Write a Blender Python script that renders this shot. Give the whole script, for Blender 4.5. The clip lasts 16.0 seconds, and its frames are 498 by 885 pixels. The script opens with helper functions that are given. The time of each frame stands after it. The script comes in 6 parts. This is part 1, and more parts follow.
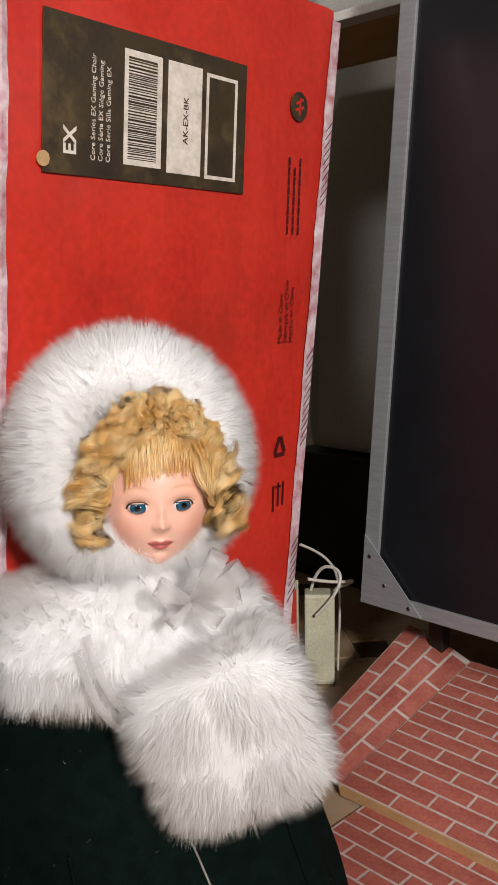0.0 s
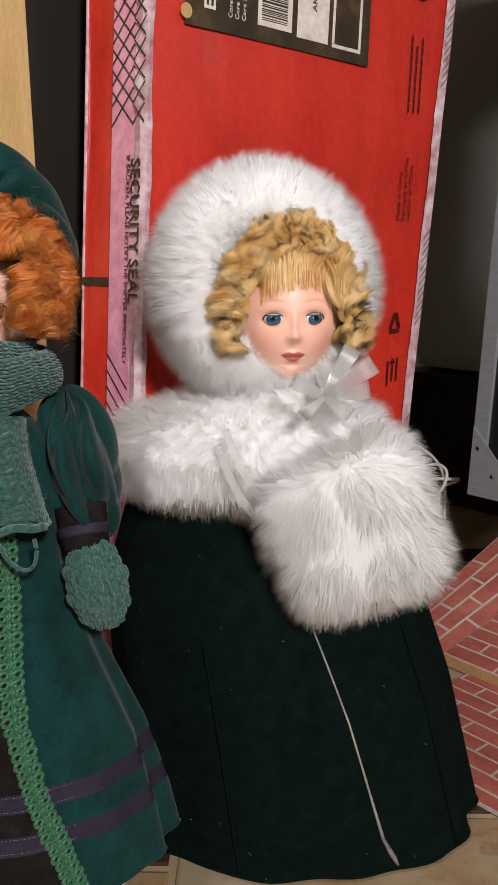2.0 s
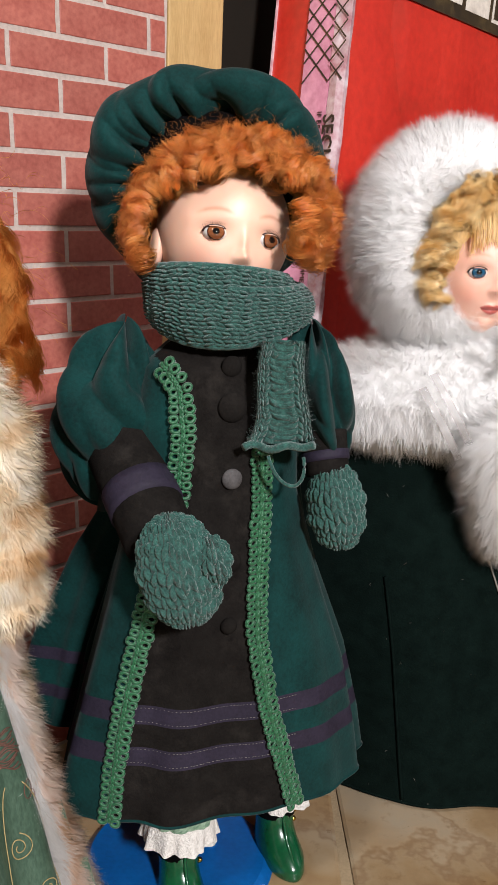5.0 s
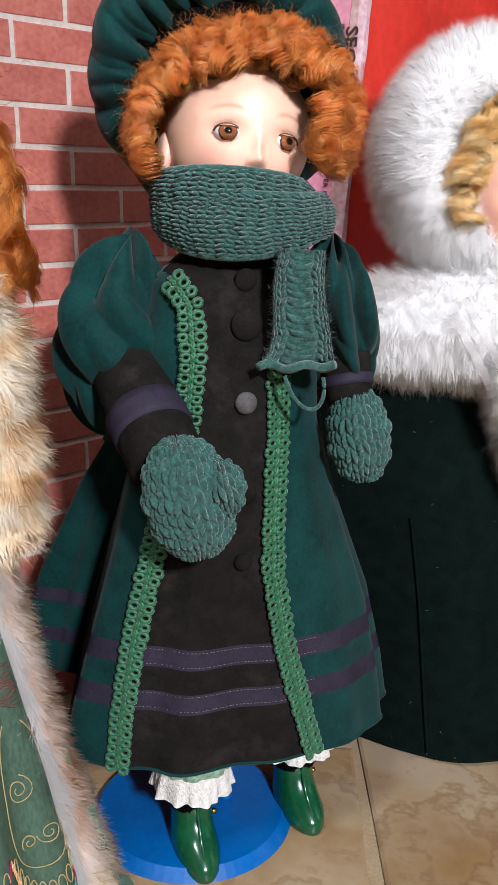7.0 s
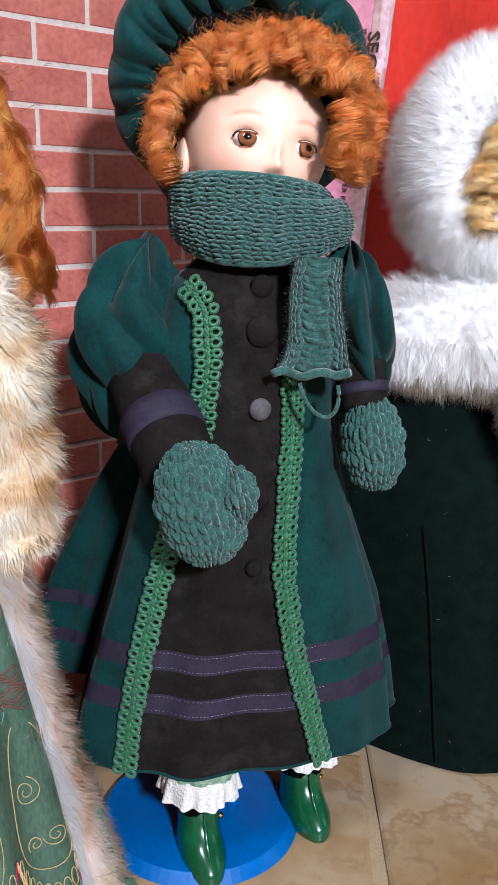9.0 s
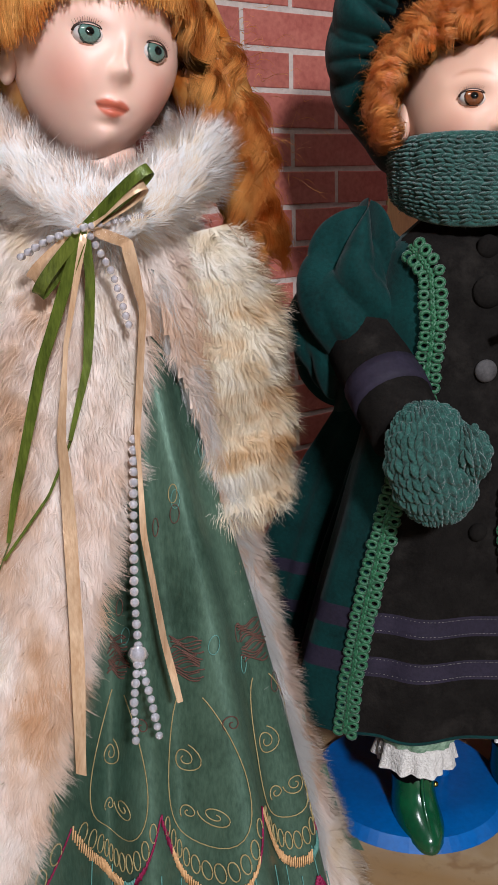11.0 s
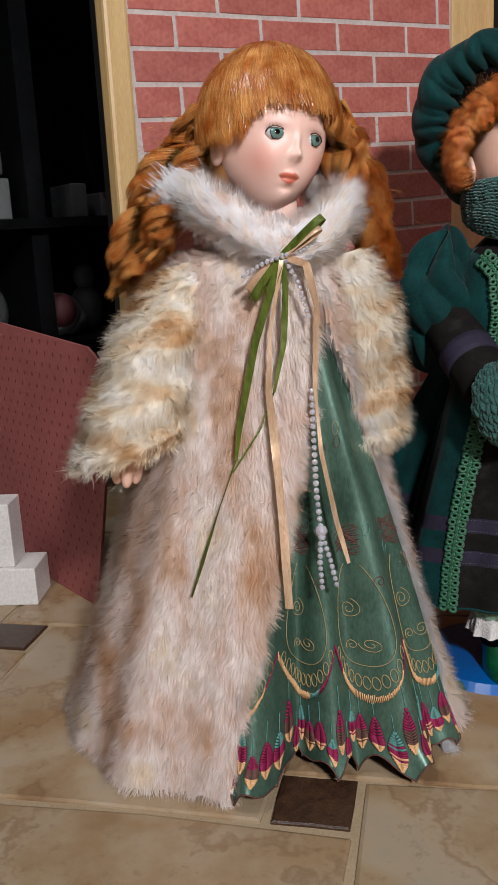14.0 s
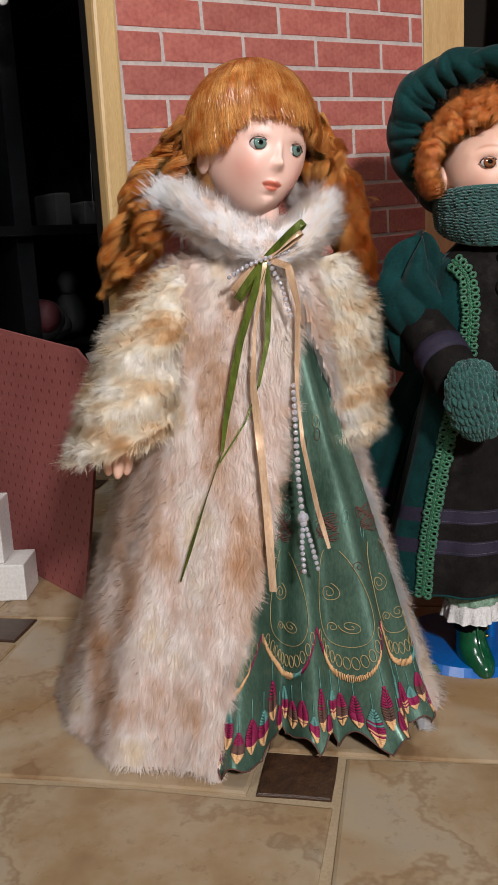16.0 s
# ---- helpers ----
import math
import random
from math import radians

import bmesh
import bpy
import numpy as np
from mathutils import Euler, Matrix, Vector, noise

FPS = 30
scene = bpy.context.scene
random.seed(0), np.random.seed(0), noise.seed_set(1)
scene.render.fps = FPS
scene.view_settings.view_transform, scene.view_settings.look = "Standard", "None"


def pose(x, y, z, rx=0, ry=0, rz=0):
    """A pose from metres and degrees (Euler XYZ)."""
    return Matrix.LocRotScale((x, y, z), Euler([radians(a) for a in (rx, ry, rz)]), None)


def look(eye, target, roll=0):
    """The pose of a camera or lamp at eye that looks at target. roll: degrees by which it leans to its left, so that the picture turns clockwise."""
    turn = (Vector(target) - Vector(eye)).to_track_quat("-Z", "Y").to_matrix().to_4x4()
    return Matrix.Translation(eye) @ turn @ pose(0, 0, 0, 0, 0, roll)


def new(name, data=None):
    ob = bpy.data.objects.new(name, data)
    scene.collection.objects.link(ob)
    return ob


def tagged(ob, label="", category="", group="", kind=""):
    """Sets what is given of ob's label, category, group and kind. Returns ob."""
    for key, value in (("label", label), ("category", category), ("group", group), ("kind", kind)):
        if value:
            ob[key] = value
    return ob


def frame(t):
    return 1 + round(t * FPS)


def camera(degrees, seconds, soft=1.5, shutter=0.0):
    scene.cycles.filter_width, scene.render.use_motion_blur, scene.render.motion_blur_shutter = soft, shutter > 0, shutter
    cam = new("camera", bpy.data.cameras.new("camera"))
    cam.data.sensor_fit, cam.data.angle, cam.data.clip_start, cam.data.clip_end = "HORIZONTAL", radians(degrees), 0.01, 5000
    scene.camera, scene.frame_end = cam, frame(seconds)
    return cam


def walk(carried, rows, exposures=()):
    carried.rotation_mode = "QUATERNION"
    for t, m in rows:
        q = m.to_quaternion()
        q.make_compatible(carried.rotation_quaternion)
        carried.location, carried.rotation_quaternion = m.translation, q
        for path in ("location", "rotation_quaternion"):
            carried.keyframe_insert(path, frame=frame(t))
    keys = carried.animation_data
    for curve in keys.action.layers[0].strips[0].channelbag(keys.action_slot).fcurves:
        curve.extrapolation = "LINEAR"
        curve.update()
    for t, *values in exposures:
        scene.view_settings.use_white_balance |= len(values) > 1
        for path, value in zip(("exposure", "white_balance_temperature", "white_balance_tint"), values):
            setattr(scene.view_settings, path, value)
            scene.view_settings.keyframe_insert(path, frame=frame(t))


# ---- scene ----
cam = camera(31.8, 16.0)
PATH = [
    (0, (0.113, 0.076, 0.523), (-0.043, 2.038, 0.167), -1.0),
    (0.5, (0.13, 0.077, 0.493), (-0.17, 2.017, 0.109), -2.3),
    (1, (0.127, 0.063, 0.466), (-0.193, 1.997, 0.07), -1.5),
    (1.5, (0.1, 0.037, 0.449), (-0.255, 1.963, 0.042), -0.9),
    (2, (0.095, 0.015, 0.43), (-0.27, 1.938, 0.02), -0.9),
    (2.5, (0.062, -0.006, 0.422), (-0.308, 1.913, -0.003), -0.7),
    (3, (0.027, -0.017, 0.424), (-0.321, 1.907, 0.004), -0.1),
    (3.5, (-0.007, -0.03, 0.419), (-0.332, 1.898, 0.0), 0.7),
    (4, (-0.033, -0.035, 0.422), (-0.348, 1.895, 0.002), 1.5),
    (4.5, (-0.051, -0.045, 0.417), (-0.364, 1.885, -0.004), 2.1),
    (5, (-0.049, -0.047, 0.402), (-0.355, 1.881, -0.033), 2.4),
    (5.2, (-0.052, -0.043, 0.391), (-0.356, 1.883, -0.053), 2.4),
    (7.3, (-0.048, -0.016, 0.368), (-0.409, 1.888, -0.129), 2.1),
    (7.5, (-0.049, -0.015, 0.369), (-0.413, 1.889, -0.122), 2.2),
    (8, (-0.044, -0.016, 0.376), (-0.414, 1.89, -0.104), 2.5),
    (8.2, (-0.045, -0.017, 0.38), (-0.411, 1.887, -0.111), 2.6),
    (10.3, (-0.062, -0.016, 0.353), (-0.611, 1.843, -0.14), 1.8),
    (10.5, (-0.07, -0.021, 0.354), (-0.669, 1.823, -0.138), 1.0),
    (11, (-0.089, -0.041, 0.352), (-0.77, 1.772, -0.147), 0.1),
    (11.5, (-0.105, -0.061, 0.342), (-0.833, 1.733, -0.161), -0.2),
    (12, (-0.12, -0.014, 0.34), (-0.874, 1.771, -0.156), -0.2),
    (12.5, (-0.135, -0.032, 0.314), (-0.898, 1.749, -0.184), -1.1),
    (13, (-0.099, -0.121, 0.351), (-0.854, 1.666, -0.135), -1.9),
    (13.5, (-0.087, -0.197, 0.343), (-0.849, 1.592, -0.127), -2.5),
    (14, (-0.081, -0.253, 0.362), (-0.842, 1.538, -0.101), -3.0),
    (14.5, (-0.075, -0.277, 0.359), (-0.819, 1.52, -0.11), -2.9),
    (15, (-0.075, -0.292, 0.359), (-0.799, 1.518, -0.088), -2.8),
    (15.5, (-0.066, -0.295, 0.355), (-0.799, 1.515, -0.081), -2.9),
    (16, (-0.073, -0.287, 0.357), (-0.788, 1.528, -0.083), -2.8),
]
walk(cam, [(t, look(eye, target, roll)) for t, eye, target, roll in PATH],
     exposures=((0, -0.20, 6500, 10), (2, -0.25, 6400, 10), (4.5, 0.0, 6350, 10), (8, 0.28, 5700, 10), (10.4, 0.40, 5500, 10), (11, -0.38, 5900, 10), (11.5, -0.70, 6300, 10), (12.5, -0.55, 6450, 10), (13.5, -0.50, 6200, 10), (14.5, -0.38, 5800, 10), (16, -0.36, 6100, 10)))

# ---- world and lamps ----
world = bpy.data.worlds.new("world")
scene.world = world
world.use_nodes = True
world.node_tree.nodes["Background"].inputs[0].default_value = (1.0, 0.9, 0.78, 1)
world.node_tree.nodes["Background"].inputs[1].default_value = 0.02


def area_lamp(name, eye, target, size, watts, colour):
    data = bpy.data.lights.new(name, "AREA")
    data.shape, data.size, data.energy, data.color = "DISK", size, watts, colour
    ob = new(name, data)
    ob.matrix_world = look(eye, target)
    return ob


area_lamp("room_lamp", (0.85, -1.25, 1.25), (-0.1, 0.5, 0.25), 0.22, 70.0, (1.0, 0.95, 0.94))
# unseen overhead lamp, added as weak fill
area_lamp("ceiling_lamp", (-0.5, -0.7, 2.35), (-0.5, 0.2, 0.0), 0.5, 24.0, (1.0, 0.95, 0.92))


# ---- materials ----
def srgb(h):
    c = [int(h[i:i + 2], 16) / 255 for i in (0, 2, 4)]
    return tuple(x / 12.92 if x < 0.04045 else ((x + 0.055) / 1.055) ** 2.4 for x in c) + (1.0,)


class Nodes:
    """A small builder of node trees."""

    def __init__(self, name):
        self.mat = bpy.data.materials.new(name)
        self.mat.use_nodes = True
        self.tree = self.mat.node_tree
        self.bsdf = self.tree.nodes["Principled BSDF"]
        self.out = self.tree.nodes["Material Output"]

    def add(self, kind, **values):
        node = self.tree.nodes.new(kind)
        for key, value in values.items():
            setattr(node, key, value)
        return node

    def link(self, a, b):
        self.tree.links.new(a, b)

    def coords(self):
        return self.add("ShaderNodeTexCoord").outputs["Object"]

    def noise(self, scale, detail=4.0, rough=0.6, stretch=None):
        n = self.add("ShaderNodeTexNoise")
        n.inputs["Scale"].default_value, n.inputs["Detail"].default_value, n.inputs["Roughness"].default_value = scale, detail, rough
        src = self.coords()
        if stretch:
            m = self.add("ShaderNodeMapping")
            m.inputs["Scale"].default_value = stretch
            self.link(src, m.inputs["Vector"])
            src = m.outputs["Vector"]
        self.link(src, n.inputs["Vector"])
        return n.outputs["Fac"]

    def ramp(self, fac, stops):
        r = self.add("ShaderNodeValToRGB")
        e = r.color_ramp.elements
        while len(e) < len(stops):
            e.new(0.5)
        for el, (p, c) in zip(e, stops):
            el.position, el.color = p, c
        self.link(fac, r.inputs["Fac"])
        return r.outputs["Color"]

    def mix(self, fac, a, b, blend="MIX"):
        m = self.add("ShaderNodeMix", data_type="RGBA", blend_type=blend)
        for sock, v in ((m.inputs["Factor"], fac), (m.inputs["A"], a), (m.inputs["B"], b)):
            if isinstance(v, (float, int, tuple)):
                sock.default_value = v
            else:
                self.link(v, sock)
        return m.outputs["Result"]

    def bump(self, height, strength, distance=0.001):
        b = self.add("ShaderNodeBump")
        b.inputs["Strength"].default_value, b.inputs["Distance"].default_value = strength, distance
        self.link(height, b.inputs["Height"])
        self.link(b.outputs["Normal"], self.bsdf.inputs["Normal"])


def surface(name, low, high, rough=0.6, scale=30.0, fine=400.0, bump=0.25, metal=0.0, dirt=None, sheen=0.0, coat=0.0, object_random=0.0, stretch=None, island=0.0, spec=0.5, depth=0.0006):
    """A material that varies between two colours at a coarse and a fine scale."""
    n = Nodes(name)
    coarse, grain = n.noise(scale, stretch=stretch), n.noise(fine, 3.0, stretch=stretch)
    col = n.mix(n.ramp(coarse, [(0.3, (0, 0, 0, 1)), (0.7, (1, 1, 1, 1))]), low, high)
    col = n.mix(0.35, col, n.ramp(grain, [(0.3, tuple(c * 0.6 for c in low[:3]) + (1,)), (0.7, high)]))
    if dirt:
        col = n.mix(n.ramp(n.noise(scale * 0.6, 8.0, 0.7), [(0.52, (0, 0, 0, 1)), (0.75, (0.7, 0.7, 0.7, 1))]), col, dirt)
    if object_random or island:
        src = n.add("ShaderNodeObjectInfo").outputs["Random"] if object_random else n.add("ShaderNodeNewGeometry").outputs["Random Per Island"]
        a = object_random or island
        col = n.mix(1.0, col, n.ramp(src, [(0.0, (1 - a, 1 - a, 1 - a, 1)), (1.0, (1, 1, 1, 1))]), "MULTIPLY")
    n.link(col, n.bsdf.inputs["Base Color"])
    n.bsdf.inputs["Roughness"].default_value, n.bsdf.inputs["Metallic"].default_value = rough, metal
    n.bsdf.inputs["Specular IOR Level"].default_value = spec
    n.bsdf.inputs["Sheen Weight"].default_value, n.bsdf.inputs["Coat Weight"].default_value = sheen, coat
    n.bsdf.inputs["Coat Roughness"].default_value = 0.1
    if bump:
        n.bump(grain, bump, depth)
    return n.mat


def hairy(name, stops, scale, rough=0.55, through_light=0.35, island=0.35, spec=0.3, stretch=None, tuft=None):
    """Fur and hair: coloured by place in broad patches and small tufts, each strand a little different, and letting light through."""
    n = Nodes(name)
    col = n.ramp(n.noise(scale, 3.0, 0.55, stretch=stretch), stops)
    if tuft:
        col = n.mix(1.0, col, n.ramp(n.noise(110.0, 3.0, 0.6, stretch=(1, 1, 0.45)), [(0.36, tuft), (0.56, (1, 1, 1, 1))]), "MULTIPLY")
    rnd = n.add("ShaderNodeNewGeometry").outputs["Random Per Island"]
    col = n.mix(1.0, col, n.ramp(rnd, [(0.0, (1 - island,) * 3 + (1,)), (1.0, (1, 1, 1, 1))]), "MULTIPLY")
    n.link(col, n.bsdf.inputs["Base Color"])
    n.bsdf.inputs["Roughness"].default_value, n.bsdf.inputs["Specular IOR Level"].default_value = rough, spec
    t = n.add("ShaderNodeBsdfTranslucent")
    n.link(col, t.inputs["Color"])
    m = n.add("ShaderNodeMixShader")
    m.inputs["Fac"].default_value = through_light
    n.link(n.bsdf.outputs["BSDF"], m.inputs[1])
    n.link(t.outputs["BSDF"], m.inputs[2])
    n.link(m.outputs["Shader"], n.out.inputs["Surface"])
    return n.mat


def painted(name, rough=0.35, coat=0.0):
    """Bisque and paint: the colour that the mesh carries, with a faint mottling."""
    n = Nodes(name)
    a = n.add("ShaderNodeAttribute", attribute_name="paint")
    col = n.mix(0.06, a.outputs["Color"], n.ramp(n.noise(60), [(0.3, (0.5, 0.3, 0.25, 1)), (0.7, (1, 0.95, 0.9, 1))]), "MULTIPLY")
    n.link(col, n.bsdf.inputs["Base Color"])
    n.bsdf.inputs["Roughness"].default_value = rough
    n.bsdf.inputs["Subsurface Weight"].default_value = 0.08
    n.bsdf.inputs["Subsurface Scale"].default_value = 0.004
    n.bsdf.inputs["Coat Weight"].default_value = coat
    return n.mat


M = {}


def stone_tile():
    """Glazed travertine: cream and tan clouds, brown veins, a fine speckle, each tile a little different."""
    n = Nodes("tile_stone")
    cloud = n.noise(9.0, 5.0, 0.6)
    col = n.ramp(cloud, [(0.30, srgb("785C40")), (0.44, srgb("90795A")), (0.55, srgb("9E8C72")), (0.70, srgb("958A78"))])
    col = n.mix(n.ramp(n.noise(4.0, 3.0, 0.5, stretch=(1, 2.5, 1)), [(0.50, (0, 0, 0, 1)), (0.66, (0.75, 0.75, 0.75, 1))]), col, srgb("866438"))
    vein = n.noise(4.5, 6.0, 0.62)
    col = n.mix(n.ramp(vein, [(0.485, (0, 0, 0, 1)), (0.499, (0.42, 0.42, 0.42, 1)), (0.503, (0.42, 0.42, 0.42, 1)), (0.52, (0, 0, 0, 1))]), col, srgb("6B4A2C"))
    col = n.mix(n.ramp(n.noise(90.0, 4.0, 0.7), [(0.56, (0, 0, 0, 1)), (0.74, (0.5, 0.5, 0.5, 1))]), col, srgb("70563A"))
    rnd = n.add("ShaderNodeObjectInfo").outputs["Random"]
    col = n.mix(1.0, col, n.ramp(rnd, [(0.0, (0.86, 0.84, 0.80, 1)), (0.5, (1, 1, 1, 1)), (1.0, (1.0, 0.93, 0.82, 1))]), "MULTIPLY")
    n.link(col, n.bsdf.inputs["Base Color"])
    n.link(n.ramp(n.noise(30.0, 4.0, 0.6), [(0.3, (0.26, 0.26, 0.26, 1)), (0.7, (0.46, 0.46, 0.46, 1))]), n.bsdf.inputs["Roughness"])
    n.bump(n.noise(60.0, 5.0, 0.6), 0.25, 0.0008)
    return n.mat


M["tile"] = stone_tile()
M["inset"] = surface("inset_stone", srgb("22160F"), srgb("48301F"), 0.4, 130.0, 420.0, 0.6)
M["grout"] = surface("grout", srgb("8E7A5C"), srgb("A08C6E"), 0.9, 40.0, 500.0, 0.5)
M["plaster"] = surface("plaster", srgb("8A8072"), srgb("9A9080"), 0.85, 3.0, 200.0, 0.2)
M["tan_wood"] = surface("tan_painted_wood", srgb("B0905C"), srgb("C6A873"), 0.45, 14.0, 250.0, 0.15, stretch=(6, 6, 0.6))
M["brick_print"] = surface("brick_print", srgb("94463C"), srgb("B86E5E"), 0.6, 35.0, 260.0, 0.3, dirt=srgb("7A352E"), object_random=0.18)
M["mortar_print"] = surface("mortar_print", srgb("A6978F"), srgb("C2B5AB"), 0.7, 50.0, 300.0, 0.3)
M["red_card"] = surface("red_printed_cardboard", srgb("B2241A"), srgb("CE3626"), 0.36, 9.0, 130.0, 0.10, dirt=srgb("7E2E1A"), coat=0.12)
M["black_print"] = surface("black_print", srgb("1E1813"), srgb("3A2E20"), 0.4, 25.0, 300.0, 0.1, dirt=srgb("6A5636"))
M["aged_label"] = surface("aged_label", srgb("241C14"), srgb("40331F"), 0.4, 22.0, 220.0, 0.15, dirt=srgb("7A663E"))
M["text_dark"] = surface("dark_red_print", srgb("3A0A08"), srgb("4A100C"), 0.5, 60.0, 300.0, 0.0)
M["label_white"] = surface("scuffed_label_white", srgb("C8BEB0"), srgb("E2DACE"), 0.5, 40.0, 200.0, 0.1, dirt=srgb("6E6250"))
M["tape_pink"] = surface("pink_tape", srgb("C07A92"), srgb("D99AB0"), 0.22, 30.0, 120.0, 0.3, coat=0.5)
M["tape_white"] = surface("crumpled_clear_tape", srgb("B06A74"), srgb("D8CCD0"), 0.2, 45.0, 90.0, 0.6, coat=0.6)
M["black_board"] = surface("black_board", srgb("101215"), srgb("191C20"), 0.35, 12.0, 400.0, 0.15)
M["aluminium"] = surface("brushed_aluminium", srgb("8E9092"), srgb("A6A8AA"), 0.5, 30.0, 500.0, 0.2, metal=0.45, stretch=(1, 1, 8))
# near-black wall colour that carries the shade of unlit places
M["wall_shade"] = surface("wall_shade", srgb("050505"), srgb("0C0B0A"), 0.7, 6.0, 200.0, 0.1)
M["grey_metal"] = surface("grey_enamelled_metal", srgb("AEADA6"), srgb("C0BFB8"), 0.35, 5.0, 200.0, 0.05)
# black wood of plinth and legs; also colours the shaded gap by the box
M["black_wood_and_gap"] = surface("black_wood_and_gap_shade", srgb("17130D"), srgb("211B14"), 0.5, 20.0, 300.0, 0.15)
M["white_paint"] = surface("white_paint", srgb("C9C4BC"), srgb("DEDAD2"), 0.5, 20.0, 300.0, 0.1)
M["kraft"] = surface("kraft_card", srgb("A98557"), srgb("BF9D6E"), 0.75, 30.0, 400.0, 0.3)
# cabinet interior: its shade is put into a near-black colour with little gloss
M["cabinet_shade"] = surface("cabinet_shade", srgb("030303"), srgb("080808"), 0.8, 6.0, 200.0, 0.0, spec=0.04)
M["steel"] = surface("steel_screw", srgb("B0B0B0"), srgb("C8C8C8"), 0.25, 90.0, 500.0, 0.0, metal=1.0)


# ---- mesh tools ----
def part(name, bm, material, parent=None, label=""):
    mesh = bpy.data.meshes.new(name)
    bm.to_mesh(mesh)
    bm.free()
    mesh.materials.append(material)
    ob = new(name, mesh)
    if parent:
        ob.parent = parent
    if label:
        ob["label"] = label
    return ob


def thing(name, m=None, label="", category="", group="", kind=""):
    ob = new(name)
    if m is not None:
        ob.matrix_world = m
    return tagged(ob, label, category, group, kind)


def box(x0, x1, y0, y1, z0, z1, bevel=0.0):
    bm = bmesh.new()
    bmesh.ops.create_cube(bm, size=1)
    for v in bm.verts:
        v.co = Vector(((x0, x1)[v.co.x > 0], (y0, y1)[v.co.y > 0], (z0, z1)[v.co.z > 0]))
    if bevel:
        bmesh.ops.bevel(bm, geom=bm.edges[:], offset=bevel, segments=2, affect="EDGES", profile=0.6)
    return bm


def prism(points, y0, y1):
    """A flat outline in x and z, given thickness in y."""
    bm = bmesh.new()
    front = [bm.verts.new((x, y0, z)) for x, z in points]
    back = [bm.verts.new((x, y1, z)) for x, z in points]
    bm.faces.new(front)
    bm.faces.new(back[::-1])
    for i in range(len(points)):
        j = (i + 1) % len(points)
        bm.faces.new((front[j], front[i], back[i], back[j]))
    bmesh.ops.recalc_face_normals(bm, faces=bm.faces[:])
    return bm


def disc(cx, cz, r, y0, y1, n=28):
    return prism([(cx + r * math.cos(2 * math.pi * i / n), cz + r * math.sin(2 * math.pi * i / n)) for i in range(n)], y0, y1)


def join(*bms):
    out = bmesh.new()
    for b in bms:
        tmp = bpy.data.meshes.new("tmp")
        b.to_mesh(tmp)
        b.free()
        out.from_mesh(tmp)
        bpy.data.meshes.remove(tmp)
    return out


def lettering(text, size, material, parent, m, name="printed_text", label="", bold=0.0):
    curve = bpy.data.curves.new(name, "FONT")
    curve.body, curve.size, curve.extrude, curve.offset, curve.resolution_u = text, size, 0.0001, bold, 2
    tmp = bpy.data.objects.new("tmp", curve)
    scene.collection.objects.link(tmp)
    bpy.context.view_layer.update()
    mesh = bpy.data.meshes.new_from_object(tmp.evaluated_get(bpy.context.evaluated_depsgraph_get()))
    bpy.data.objects.remove(tmp)
    mesh.materials.clear()
    mesh.materials.append(material)
    ob = new(name, mesh)
    ob.parent, ob.matrix_local = parent, m
    if label:
        ob["label"] = label
    return ob


def frame_of(origin, along):
    """A pose whose x axis runs along a level direction; y points into the wall and z up."""
    a = Vector((along[0], along[1], 0)).normalized()
    y = Vector((0, 0, 1)).cross(a)
    return Matrix(((a.x, y.x, 0, origin[0]), (a.y, y.y, 0, origin[1]), (0, 0, 1, origin[2]), (0, 0, 0, 1)))

# ---- the setting ----
WALL_DIR = (0.565, 0.825)
wall_pose = frame_of((-0.235, 0.645, 0.0), WALL_DIR)   # x = 0 at the brick sheet's edge beside the box

# room shell out of view, added to bounce fill light onto the dolls
room = [("wall_south", box(-2.6, 2.6, -2.3, -2.2, 0, 2.5)), ("wall_east", box(2.5, 2.6, -2.2, 2.5, 0, 2.5)),
        ("wall_west", box(-2.6, -2.5, -2.2, 2.5, 0, 2.5)), ("wall_north", box(-2.6, 2.6, 2.5, 2.6, 0, 2.5)), ("ceiling", box(-2.6, 2.6, -2.3, 2.6, 2.5, 2.56))]
for nm, bm in room:
    tagged(part(nm, bm, M["plaster"]), "plain plaster of the unseen surrounding room, added for bounced light", "ceiling" if nm == "ceiling" else "wall", kind="structure")

floor = tagged(part("floor", box(-2.6, 2.6, -2.3, 2.6, -0.05, -0.0022), M["grout"]), "tan stone floor tiles with small dark brown insets", "floor", kind="structure")

# brick-printed sheet on the wall, painted timber on both sides, dark strip towards the box
brick_wall = tagged(part("brick_sheet", box(-0.336, 0.0, 0.0, 0.012, 0.0, 0.80), M["mortar_print"]), "sheet printed with red bricks and pale mortar lines", "brick sheet", kind="structure")
brick_wall.matrix_world = wall_pose
for nm, bm, mat, lab, cat in (
        ("trim_left", box(-0.357, -0.337, -0.004, 0.012, 0.0, 0.95, 0.003), "tan_wood", "glossy tan painted timber post beside dark glass", "post"),
        ("trim_right", box(0.001, 0.058, -0.001, 0.03, 0.0, 0.95, 0.001), "tan_wood", "tan painted timber strip beside the brick sheet", "post"),
        # gap beside the box: its shade is put in as a near-black strip
        ("wall_gap", box(0.060, 0.60, 0.03, 0.05, 0.0, 1.2), "black_wood_and_gap", "near-black strip for the shaded gap behind the red box", "wall"),
        ("wall_behind_sheet", box(-0.334, 0.055, 0.05, 0.07, 0.0, 1.2), "wall_shade", "wall behind the brick sheet, coloured near-black as shade", "wall")):
    tagged(part(nm, bm, M[mat]), lab, cat, kind="structure").matrix_world = wall_pose

